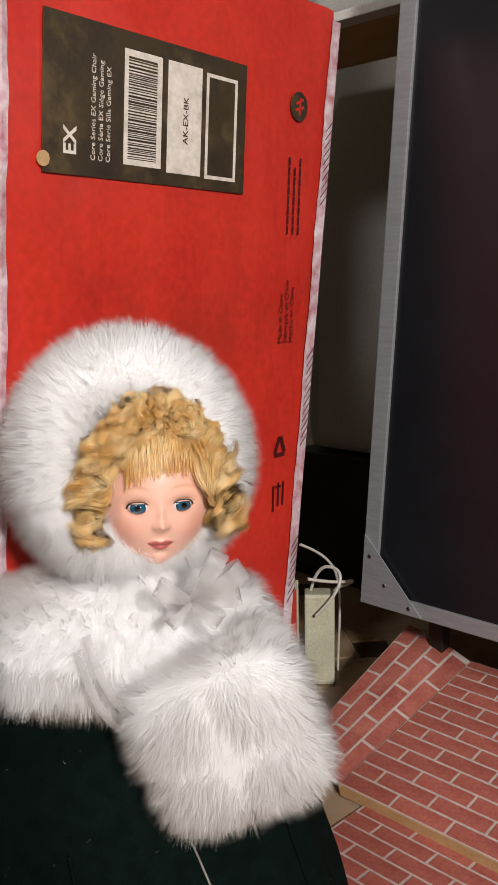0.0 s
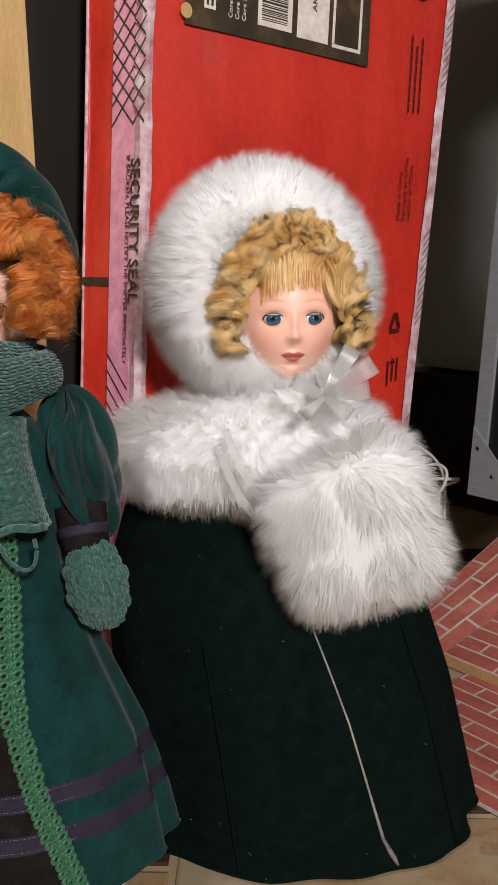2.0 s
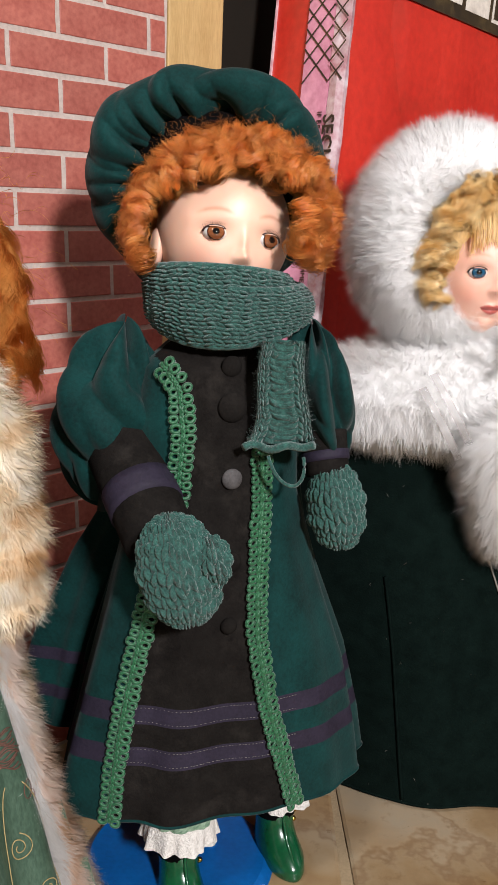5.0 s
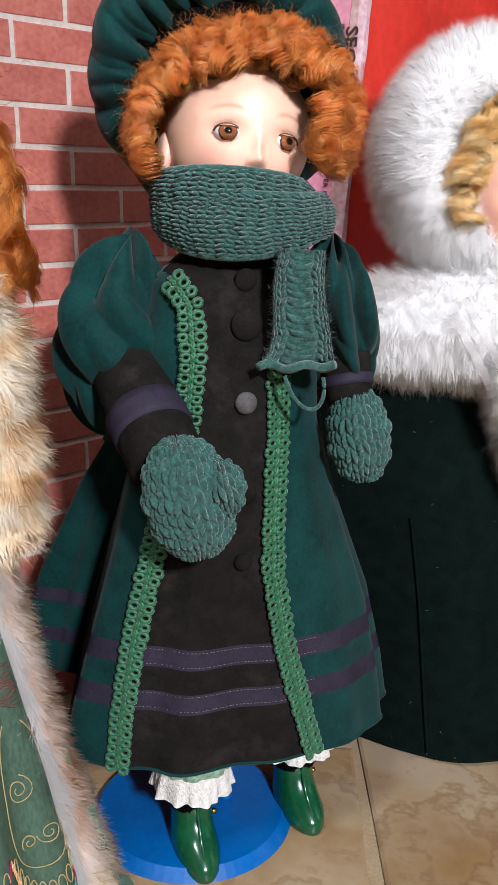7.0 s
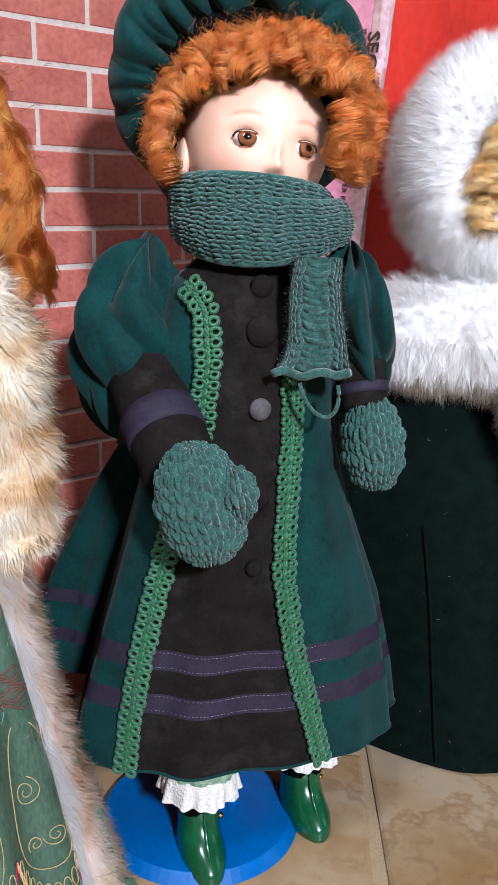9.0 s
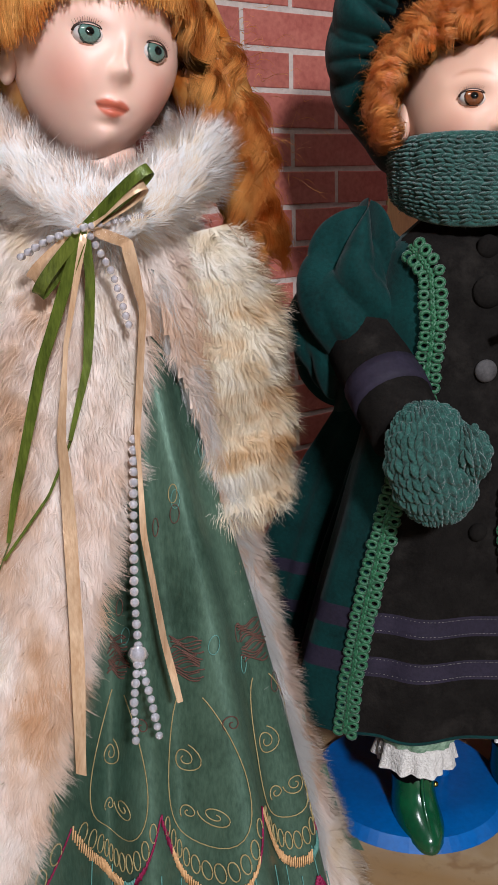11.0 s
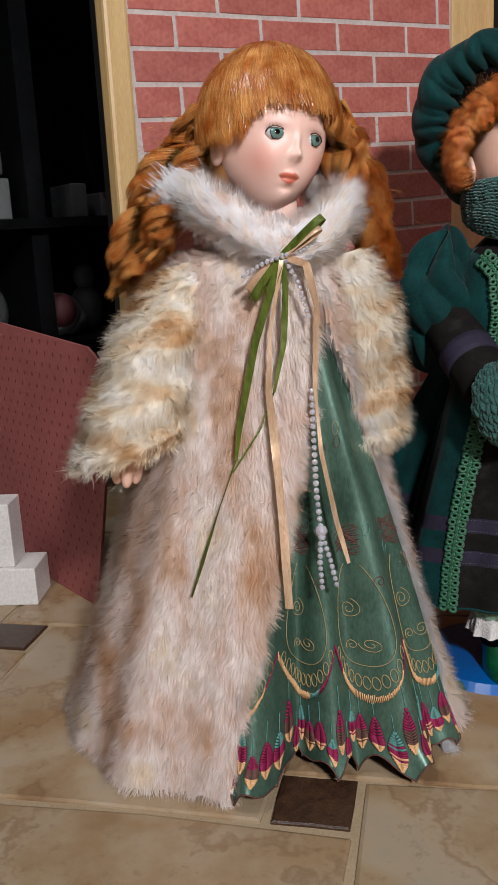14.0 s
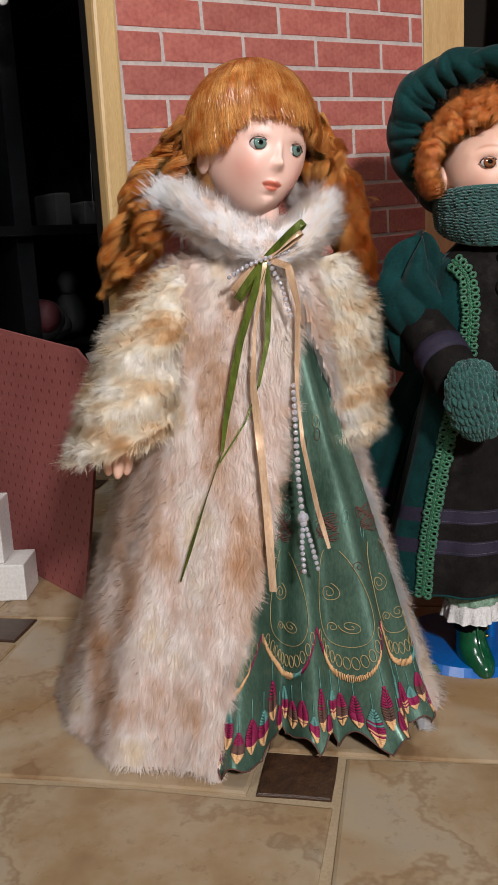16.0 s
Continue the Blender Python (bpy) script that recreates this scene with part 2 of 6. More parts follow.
# glass-fronted dark cabinet behind the timber post
pane_mat = Nodes("dark_glass")
pane_mat.bsdf.inputs["Base Color"].default_value = (0.8, 0.82, 0.84, 1)
pane_mat.bsdf.inputs["Roughness"].default_value = 0.03
pane_mat.bsdf.inputs["Transmission Weight"].default_value = 1.0
pane_mat.bsdf.inputs["IOR"].default_value = 1.2
M["glass"] = pane_mat.mat
far = Matrix.Translation((-0.683, -0.661, 0.359))
cab_pose = wall_pose @ far @ Matrix.Scale(1.75, 4) @ far.inverted()
cab = thing("display_cabinet", cab_pose, "dark glass-fronted cabinet with shelves of dim white ornaments", "cabinet")
pane = part("glass_pane", box(-0.92, -0.285, 0.012, 0.016, 0.152, 0.95), M["glass"], cab, "dark smudged glass")
pane.visible_shadow = False
# panels and shelves take the near-black colour in place of interior shade
part("back_panel", box(-0.95, -0.26, 0.40, 0.42, 0.152, 0.95), M["cabinet_shade"], cab)
part("side_panel", box(-0.28, -0.262, 0.020, 0.40, 0.152, 0.95), M["cabinet_shade"], cab)
part("side_panel", box(-0.95, -0.93, 0.02, 0.40, 0.152, 0.95), M["cabinet_shade"], cab)
part("top_panel", box(-0.95, -0.262, 0.02, 0.42, 0.95, 0.97), M["cabinet_shade"], cab)
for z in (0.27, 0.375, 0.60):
    part("shelf", box(-0.92, -0.29, 0.08, 0.39, z, z + 0.008), M["cabinet_shade"], cab)
part("upright", box(-0.40, -0.385, 0.10, 0.39, 0.152, 0.95), M["cabinet_shade"], cab)


def ornament(name, x, y, z, parts, label, mat="white_paint"):
    bm = bmesh.new()
    for dx, dz, r, sz in parts:
        bmesh.ops.create_uvsphere(bm, u_segments=16, v_segments=10, radius=1, matrix=Matrix.Translation((x + dx, y, z + dz)) @ Matrix.Diagonal((r, r, sz, 1)))
    for f in bm.faces:
        f.smooth = True
    ob = part(name, bm, M[mat])
    ob.matrix_world = cab_pose
    return tagged(ob, label, "ornament", "ornaments on the cabinet shelves")


# white ceramic coloured dark grey: the dimness behind the glass is painted in
M["shaded_white"] = surface("shaded_white_ceramic", srgb("343230"), srgb("4A4846"), 0.4, 20.0, 200.0, 0.1)
M["red_cloth"] = surface("red_cloth", srgb("3A0A0C"), srgb("4A1012"), 0.7, 40.0, 300.0, 0.2)
ornament("figurine", -0.335, 0.15, 0.278, [(0, 0.022, 0.016, 0.022), (0, 0.052, 0.010, 0.012)], "small white ceramic figurine behind glass", "shaded_white")
ornament("round_ornament", -0.372, 0.13, 0.278, [(0, 0.020, 0.022, 0.020), (0.012, 0.014, 0.016, 0.014)], "white round ornament with a red band behind glass", "shaded_white")
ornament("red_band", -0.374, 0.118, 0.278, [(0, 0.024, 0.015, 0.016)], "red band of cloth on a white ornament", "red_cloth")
ornament("vase", -0.43, 0.15, 0.278, [(0, 0.026, 0.018, 0.026), (0, 0.058, 0.010, 0.010)], "small white vase behind glass", "shaded_white")
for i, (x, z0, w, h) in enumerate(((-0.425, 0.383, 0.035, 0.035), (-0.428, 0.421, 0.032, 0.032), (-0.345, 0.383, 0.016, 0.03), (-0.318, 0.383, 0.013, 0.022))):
    ob = tagged(part("storage_box", box(x - w / 2, x + w / 2, 0.12, 0.17, z0, z0 + h, 0.002), M["shaded_white"]), "small dim white box on a cabinet shelf", "box", "boxes on the cabinet shelf")
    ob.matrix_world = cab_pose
# clear film hanging from the post
film = tagged(part("plastic_film", prism([(-0.372, 0.52), (-0.376, 0.50), (-0.384, 0.46), (-0.3885, 0.43), (-0.382, 0.405), (-0.373, 0.39), (-0.371, 0.45)], -0.004, -0.0035), M["glass"]), "loose clear plastic film on the post", "plastic film")
film.matrix_world = cab_pose
film.visible_shadow = False
snow = bmesh.new()
for x, z, r in ((-0.452, 0.533, 0.010), (-0.445, 0.538, 0.010), (-0.425, 0.544, 0.005)):
    bmesh.ops.create_uvsphere(snow, u_segments=14, v_segments=8, radius=1, matrix=Matrix.Translation((x, 0.010, z)) @ Matrix.Diagonal((r, 0.0015, r * 1.2, 1)))
tagged(part("window_sticker", snow, M["white_paint"]), "white scalloped sticker on the dark glass", "sticker").matrix_world = cab_pose

# far corner: recess shaded by near-black colour, grey metal cabinet side and pale ledge
corner_pose = frame_of((0.165, 1.1, 0.0), (0.764, -0.645))
for nm, bm, mat, lab, cat, kd in (
        ("wall_recess", box(-0.55, 1.2, 0.75, 0.80, 0.0, 1.8), "wall_shade", "near-black panel behind the boards, the recess's shade in its colour", "wall", "structure"),
        ("metal_locker", box(-0.40, 0.40, 0.36, 0.70, 0.23, 1.15, 0.03), "grey_metal", "smooth grey enamelled metal locker in the recess", "locker", ""),
        ("locker_plinth", box(-0.42, 0.42, 0.34, 0.72, 0.0, 0.229, 0.004), "black_wood_and_gap", "black wooden plinth under the locker", "plinth", ""),
        ("ledge", box(-0.30, 0.60, 0.10, 0.13, 0.845, 0.857, 0.002), "white_paint", "white painted shelf ledge above the board", "ledge", "structure"),
        ("ledge_wood", box(-0.30, 0.60, 0.131, 0.30, 0.845, 0.865, 0.002), "kraft", "bare wooden shelf board above the recess", "shelf", "structure")):
    ob = tagged(part(nm, bm, M[mat]), lab, cat, kind=kd)
    ob.matrix_world = corner_pose

# ---- red cardboard box ----
BOX_DIR = (0.552, 0.834)
red_box = thing("cardboard_box", frame_of((-0.103, 0.663, 0.0), BOX_DIR), "tall leaning red cardboard box with black label and tape", "box")
LEAN_BOX = 0.085


def skew(bm):
    """The box stands crooked: shift things sideways with their height."""
    for v in bm.verts:
        v.co.x += LEAN_BOX * (v.co.z - 0.47)
    return bm


def on_box(name, bm, mat, parent=None, label=""):
    return part(name, skew(bm), M[mat], parent or red_box, label)


def crushed(x0, x1, x1top, y0, y1, z0, z1):
    bm = bmesh.new()
    bmesh.ops.create_cube(bm, size=1)
    bmesh.ops.subdivide_edges(bm, edges=bm.edges[:], cuts=14, use_grid_fill=True)
    for v in bm.verts:
        u, d, h = v.co.x + 0.5, v.co.y + 0.5, v.co.z + 0.5
        right = x1 + (x1top - x1) * h
        p = Vector((x0 + (right - x0) * u, y0 + (y1 - y0) * d, z0 + (z1 - z0) * h))
        p += 0.0016 * Vector(noise.noise_vector(p * 14)) + 0.0008 * Vector(noise.noise_vector(p * 45))
        if u > 0.93 and h > 0.93:
            p.x -= 0.012 * (u - 0.93) / 0.07 * (h - 0.93) / 0.07
        v.co = p
    for f in bm.faces:
        f.smooth = False
    return bm


on_box("body", crushed(0.0, 0.350, 0.408, 0.0, 0.076, 0.0, 0.79), "red_card")
on_box("rear_flap", box(-0.002, 0.0, 0.0755, 0.077, 0.0, 0.785), "tape_white", label="pale torn edge of the rear flap")
on_box("crack", prism([(-0.0026, 0.412), (-0.0026, 0.418)] + [(-0.001, 0.417), (-0.001, 0.413)], 0.012, 0.076), "black_print", label="dark split in the side")
# tape on the side edge, half pink and half clear, and on the far edge
side_tape = on_box("tape", box(-0.0030, -0.0012, 0.013, 0.040, 0.02, 0.785), "tape_pink", label="pink security tape with dark hatching")
edge_bm = bmesh.new()
ring = []
for i in range(90):
    z = 0.02 + 0.765 * i / 89
    k = 0.0004 * math.sin(i * 1.3) + 0.0007 * math.sin(i * 0.37)
    ring.append([edge_bm.verts.new((-0.0030 + k, 0.0125, z)), edge_bm.verts.new((-0.0042 - k, 0.004, z)), edge_bm.verts.new((-0.003 + k, -0.0025 + k, z)), edge_bm.verts.new((0.002 + k * 1.2, -0.0016, z))])
for a, b in zip(ring, ring[1:]):
    for i in range(3):
        edge_bm.faces.new((a[i], a[i + 1], b[i + 1], b[i]))
clear_tape = on_box("clear_tape", edge_bm, "tape_white", label="crumpled clear tape over the edge")
far_bm = bmesh.new()
ring = []
for i in range(110):
    h = i / 109
    z = 0.10 + 0.68 * h
    xr = 0.350 + 0.058 * (z / 0.79)
    k = 0.0004 * math.sin(i * 1.3) + 0.0008 * math.sin(i * 0.31)
    ring.append([far_bm.verts.new((xr - 0.016 + k, -0.0022, z)), far_bm.verts.new((xr - 0.002 + k, -0.003 + k * 0.5, z)), far_bm.verts.new((xr + 0.003 + k, 0.004, z)), far_bm.verts.new((xr + 0.002, 0.02, z))])
for a, b in zip(ring, ring[1:]):
    for i in range(3):
        far_bm.faces.new((a[i], a[i + 1], b[i + 1], b[i]))
far_tape = on_box("clear_tape", far_bm, "tape_white", label="crumpled pale tape down the far edge")


def strokes(lines, width, thick, plane):
    """Bars between pairs of points on a face; plane maps (across, up) to a place on the box."""
    bm = bmesh.new()
    for (a0, z0), (a1, z1) in lines:
        d = Vector((a1 - a0, z1 - z0)).normalized()
        n = Vector((-d.y, d.x)) * width / 2
        q = [(a0 + n.x, z0 + n.y), (a1 + n.x, z1 + n.y), (a1 - n.x, z1 - n.y), (a0 - n.x, z0 - n.y)]
        lo, hi = [bm.verts.new(plane(*p, 0.0)) for p in q], [bm.verts.new(plane(*p, thick)) for p in q]
        bm.faces.new(hi)
        for i in range(4):
            bm.faces.new((lo[i], lo[(i + 1) % 4], hi[(i + 1) % 4], hi[i]))
    bmesh.ops.recalc_face_normals(bm, faces=bm.faces[:])
    return bm


side_at = lambda a, z, o: (-0.0034 - o, a, z)
front_at = lambda a, z, o: (a, -0.0022 - o, z)


def hatch(a0, a1, z0, z1, step, both=True):
    out = []
    z = z0
    while z < z1:
        out.append(((a0, z), (a1, z + (a1 - a0) * 1.0)))
        if both:
            out.append(((a1, z), (a0, z + (a1 - a0) * 1.0)))
        z += step
    return out


on_box("hatching", strokes(hatch(0.014, 0.040, 0.53, 0.70, 0.0150), 0.0013, 0.0002, side_at), "black_print", side_tape, "black crossed lines")
on_box("hatching", strokes(hatch(0.014, 0.040, 0.295, 0.335, 0.0125, False), 0.0013, 0.0002, side_at), "black_print", side_tape, "black slanting lines")
wrap_at = lambda a, z, o: (-0.0050 - o, a, z)
on_box("hatching", strokes(hatch(-0.001, 0.012, 0.53, 0.70, 0.0150), 0.0012, 0.0002, wrap_at), "black_print", clear_tape, "black crossed lines")
far_at = lambda a, z, o: (0.350 + 0.058 * (z / 0.79) - 0.016 + a, -0.0042 - o, z)
on_box("hatching", strokes(hatch(0.002, 0.014, 0.60, 0.68, 0.008, False) + hatch(0.002, 0.014, 0.36, 0.45, 0.008, False) + hatch(0.002, 0.014, 0.20, 0.26, 0.008, False), 0.0011, 0.0002, far_at), "black_print", far_tape, "black slanting lines")

SKEW = Matrix(((1, 0, LEAN_BOX, -LEAN_BOX * 0.47), (0, 1, 0, 0), (0, 0, 1, 0), (0, 0, 0, 1)))


def print_front(text, x, z, size, mat, parent, label="", bold=0.0, out=0.0030):
    """Lettering that reads upwards on the front."""
    ob = lettering(text, size, M[mat], parent, Matrix.Identity(4), label=label, bold=bold)
    ob.data.transform(SKEW @ Matrix(((0, -1, 0, x), (0, 0, -1, -out), (1, 0, 0, z), (0, 0, 0, 1))))
    return ob


def print_side(text, y, z, size, mat, parent, label="", bold=0.0, out=0.0054):
    """Lettering that reads downwards on the side."""
    ob = lettering(text, size, M[mat], parent, Matrix.Identity(4), label=label, bold=bold)
    ob.data.transform(SKEW @ Matrix(((0, 0, -1, -out), (0, -1, 0, y), (-1, 0, 0, z), (0, 0, 0, 1))))
    return ob


print_side("SECURITY SEAL", 0.0125, 0.505, 0.0155, "black_print", clear_tape, "bold black lettering", 0.0003)
print_side("IF BROKEN, PLEASE NOTIFY THE SHIPPER IMMEDIATELY", 0.0205, 0.508, 0.0063, "black_print", side_tape, "small black lettering", 0.0, 0.0036)
# black label with barcode and pale panels
sticker = on_box("label", box(0.031, 0.257, -0.0026, -0.0014, 0.603, 0.713), "aged_label", label="black printed label with pale panels")
code = on_box("barcode_panel", box(0.108, 0.149, -0.0031, -0.0027, 0.615, 0.700), "label_white", sticker, "scuffed white barcode panel")
lines, z = [], 0.6195
rng_code = random.Random(4)
while z < 0.695:
    w = rng_code.choice((0.0006, 0.0010, 0.0016))
    lines.append(box(0.112, 0.143, -0.0034, -0.0031, z, z + w))
    z += w + rng_code.choice((0.0006, 0.0009, 0.0013))
on_box("barcode", join(*lines), "black_print", sticker, "black bars of a barcode")
on_box("blank_panel", box(0.156, 0.197, -0.0031, -0.0027, 0.613, 0.700), "label_white", sticker, "scuffed white panel")
frame_bm = join(box(0.203, 0.244, -0.0031, -0.0027, 0.612, 0.615), box(0.203, 0.244, -0.0031, -0.0027, 0.695, 0.698), box(0.203, 0.206, -0.0031, -0.0027, 0.6151, 0.6949), box(0.241, 0.244, -0.0031, -0.0027, 0.6151, 0.6949))
on_box("outline", frame_bm, "label_white", sticker, "white rectangular outline")
print_front("EX", 0.0605, 0.6165, 0.0165, "label_white", sticker, "bold white letters", 0.0004)
for i, t in enumerate(("Core Series EX Gaming Chair", "Core Série EX Siège Gaming", "Core Serie Silla Gaming EX")):
    print_front(t, 0.079 + i * 0.0075, 0.6145, 0.0062, "label_white", sticker)
print_front("AK-EX-BK", 0.180, 0.637, 0.0085, "black_print", sticker, "", 0.0, 0.0034)
# other prints
logo = on_box("round_mark", disc(0.340, 0.690, 0.0135, -0.0026, -0.0014), "black_print", label="round black printed mark")
on_box("mark", strokes([((0.333, 0.686), (0.347, 0.690)), ((0.334, 0.692), (0.346, 0.697)), ((0.340, 0.682), (0.341, 0.698))], 0.0024, 0.0002, lambda a, z, o: (a, -0.0028 - o, z)), "red_card", logo)
for i, (x, z0, z1) in enumerate(((0.328, 0.570, 0.640), (0.337, 0.570, 0.632), (0.346, 0.570, 0.636))):
    on_box("printed_bar", strokes([((x, q), (x, q + 0.008)) for q in np.arange(z0, z1, 0.0092)], 0.0024, 0.0002, front_at), "text_dark", label="illegible dark printing")
for i, t in enumerate(("Made in China", "Fabriqué en Chine", "Hecho en China")):
    print_front(t, 0.3245 + i * 0.0090, 0.466, 0.0082, "text_dark", red_box)
tri = [((0.322, 0.356), (0.338, 0.356)), ((0.338, 0.358), (0.331, 0.374)), ((0.322, 0.358), (0.329, 0.374))]
on_box("recycling_mark", strokes(tri, 0.0042, 0.0002, front_at), "text_dark", label="dark recycling triangle")
on_box("arrow_mark", strokes([((0.322, 0.300), (0.322, 0.326)), ((0.330, 0.304), (0.330, 0.328)), ((0.338, 0.304), (0.338, 0.328)), ((0.326, 0.324), (0.334, 0.324))], 0.0024, 0.0002, front_at), "text_dark", label="dark handling arrows")
on_box("peel_spot", disc(0.031, 0.612, 0.0055, -0.0034, -0.0026), "kraft", label="torn kraft spot")

# ---- framed black board, leaning in the corner ----
for ob in red_box.children_recursive:          # joined print, too fine to pick apart
    if ob.name.split(".")[0] in ("hatching", "barcode", "printed_bar"):
        ob["kind"] = "stuff"
board = thing("framed_board", frame_of((0.165, 1.1, 0.0), (0.764, -0.645)), "black board in an aluminium frame with riveted corner plate", "board")


def tilt_board(bm):
    for v in bm.verts:
        v.co.x += 0.07 * (v.co.z - 0.139)
    return bm


part("sheet", tilt_board(box(0.010, 0.85, 0.004, 0.010, 0.150, 1.0)), M["black_board"], board)
part("frame_side", tilt_board(box(0.0, 0.021, 0.0, 0.014, 0.139, 1.0, 0.001)), M["aluminium"], board)
part("frame_bottom", tilt_board(box(0.0212, 0.85, 0.0, 0.014, 0.139, 0.157, 0.001)), M["aluminium"], board)
plate = part("corner_plate", tilt_board(prism([(0.001, 0.140), (0.088, 0.140), (0.070, 0.158), (0.022, 0.206), (0.001, 0.226)], -0.0016, -0.0002)), M["aluminium"], board)
for x, z in ((0.010, 0.200), (0.034, 0.168), (0.070, 0.148)):
    bm = bmesh.new()
    bmesh.ops.create_uvsphere(bm, u_segments=12, v_segments=8, radius=0.0028, matrix=Matrix.Translation((x, -0.0018, z)) @ Matrix.Diagonal((1, 0.5, 1, 1)))
    part("rivet", tilt_board(bm), M["steel"], plate)
for x in (0.055, 0.45):
    leg_bm = box(x, x + 0.02, 0.066, 0.084, 0.0, 0.20, 0.002)
    part("leg", leg_bm, M["black_wood_and_gap"], board)

# ---- small things behind the box ----
M["cable_white"] = surface("pale_cable", srgb("B8B4A8"), srgb("D0CCC0"), 0.4, 60.0, 300.0, 0.0)
M["pale_plastic"] = surface("pale_plastic", srgb("B4B294"), srgb("CFCDB4"), 0.4, 30.0, 300.0, 0.1)
bag = thing("gift_bag", pose(0.078, 1.13, 0.0, 0, 0, -30), "pale green paper bag with red lining beside box", "bag")
part("panel", box(-0.010, 0.004, -0.03, -0.028, 0.0, 0.150, 0.0008), M["pale_plastic"], bag)
part("panel", box(-0.010, 0.004, 0.012, 0.014, 0.0, 0.152, 0.0008), M["pale_plastic"], bag)
part("lining", box(-0.009, 0.003, -0.027, 0.011, 0.0, 0.140, 0.0008), M["red_card"], bag, "red lining")
adapter = tagged(part("plug_adapter", box(0.095, 0.135, 1.16, 1.19, 0.0, 0.125, 0.004), M["pale_plastic"]), "pale plastic adapter block with cables", "adapter")


def cable(points, r, label):
    curve = bpy.data.curves.new("cable", "CURVE")
    curve.dimensions, curve.bevel_depth, curve.bevel_resolution = "3D", r, 3
    sp = curve.splines.new("NURBS")
    sp.points.add(len(points) - 1)
    for q, p in zip(sp.points, points):
        q.co = (*p, 1)
    sp.use_endpoint_u = True
    tmp = bpy.data.objects.new("tmp", curve)
    scene.collection.objects.link(tmp)
    bpy.context.view_layer.update()
    mesh = bpy.data.meshes.new_from_object(tmp.evaluated_get(bpy.context.evaluated_depsgraph_get()))
    bpy.data.objects.remove(tmp)
    mesh.materials.clear()
    mesh.materials.append(M["cable_white"])
    return tagged(new("cable", mesh), label, "cable", "cables behind the box")


cable([(0.11, 1.15, 0.10), (0.13, 1.15, 0.12), (0.15, 1.16, 0.15), (0.13, 1.17, 0.165), (0.10, 1.18, 0.15), (0.09, 1.18, 0.02), (0.10, 1.18, 0.003)], 0.0022, "pale cable looped behind the box")
cable([(0.10, 1.15, 0.15), (0.14, 1.16, 0.14), (0.165, 1.17, 0.145), (0.15, 1.18, 0.13), (0.12, 1.18, 0.125), (0.12, 1.19, 0.004)], 0.0022, "pale cable lying over an adapter")
cable([(0.09, 1.17, 0.19), (0.12, 1.18, 0.175), (0.15, 1.19, 0.15), (0.14, 1.2, 0.05), (0.14, 1.2, 0.003)], 0.0018, "thin pale cable behind the box")
cable([(0.118, 1.14, 0.82), (0.112, 1.142, 0.80), (0.104, 1.10, 0.795), (0.09, 1.05, 0.792), (0.06, 1.0, 0.7920)], 0.003, "white cord hanging over the box")

# ---- patterned card, white blocks and the blue stand ----
M["pink_card"] = surface("dusky_pink_card", srgb("8A4A46"), srgb("9C5852"), 0.7, 12.0, 300.0, 0.2)
M["dot_print"] = surface("dark_red_dots", srgb("6A2A2A"), srgb("7A3434"), 0.7, 40.0, 300.0, 0.0)
card = thing("patterned_card", frame_of((-0.558, 0.45, 0.0), (0.878, -0.48)), "dusky pink card with rows of small dots leaning upright", "card")
outline = [(0.0, 0.0005), (0.030, 0.10), (0.052, 0.18), (0.060, 0.235), (0.056, 0.252), (0.029, 0.268), (-0.27, 0.290), (-0.27, 0.0005)]
part("panel", prism(outline, 0.0, 0.003), M["pink_card"], card)
dots = bmesh.new()
for i in range(19):
    for j in range(24):
        x, z = 0.055 - 0.0175 * i - (0.00875 if j % 2 else 0), 0.008 + 0.0118 * j
        edge = np.interp(z, [0, 0.10, 0.18, 0.235, 0.27], [0, 0.030, 0.052, 0.060, 0.026]) - 0.003
        if x < edge and z < 0.266 - x * 0.08:
            bmesh.ops.create_circle(dots, cap_ends=True, segments=7, radius=0.0019, matrix=Matrix.Translation((x, -0.0004, z)) @ Matrix.Rotation(radians(90), 4, "X") @ Matrix.Diagonal((0.8, 1.3, 1, 1)))
tagged(part("dot_print", dots, M["dot_print"], card, "rows of small dark red dots"), kind="stuff")
paper = part("loose_paper", prism([(0.030, 0.262), (0.075, 0.272), (0.082, 0.235), (0.062, 0.23)], 0.010, 0.011), M["label_white"], None)
paper.matrix_world = card.matrix_world
tagged(paper, "crumpled white paper scrap behind the card", "paper")
steps = thing("white_block", frame_of((-0.65, 0.425, 0.0), (0.94, 0.34)), "stepped white painted wooden block on the tiles", "block")
part("lower_block", box(-0.06, 0.032, 0.0, 0.05, 0.0, 0.040, 0.0015), M["white_paint"], steps)
part("upper_block", box(-0.06, 0.010, 0.006, 0.044, 0.0402, 0.108, 0.0015), M["white_paint"], steps)
M["blue_plastic"] = surface("blue_plastic", srgb("0A4C8C"), srgb("0E5CA4"), 0.3, 30.0, 300.0, 0.05)
stand = thing("doll_stand", pose(-0.165, 0.452, 0.0), "round blue plastic doll stand on the floor", "stand")
bm = bmesh.new()
bmesh.ops.create_cone(bm, cap_ends=True, segments=64, radius1=0.064, radius2=0.058, depth=0.006, matrix=Matrix.Translation((0, 0, 0.003)))
part("base", bm, M["blue_plastic"], stand)
bm = bmesh.new()
bmesh.ops.create_cone(bm, cap_ends=True, segments=16, radius1=0.004, radius2=0.004, depth=0.06, matrix=Matrix.Translation((0.02, 0.012, 0.036)))
part("rod", bm, M["blue_plastic"], stand)

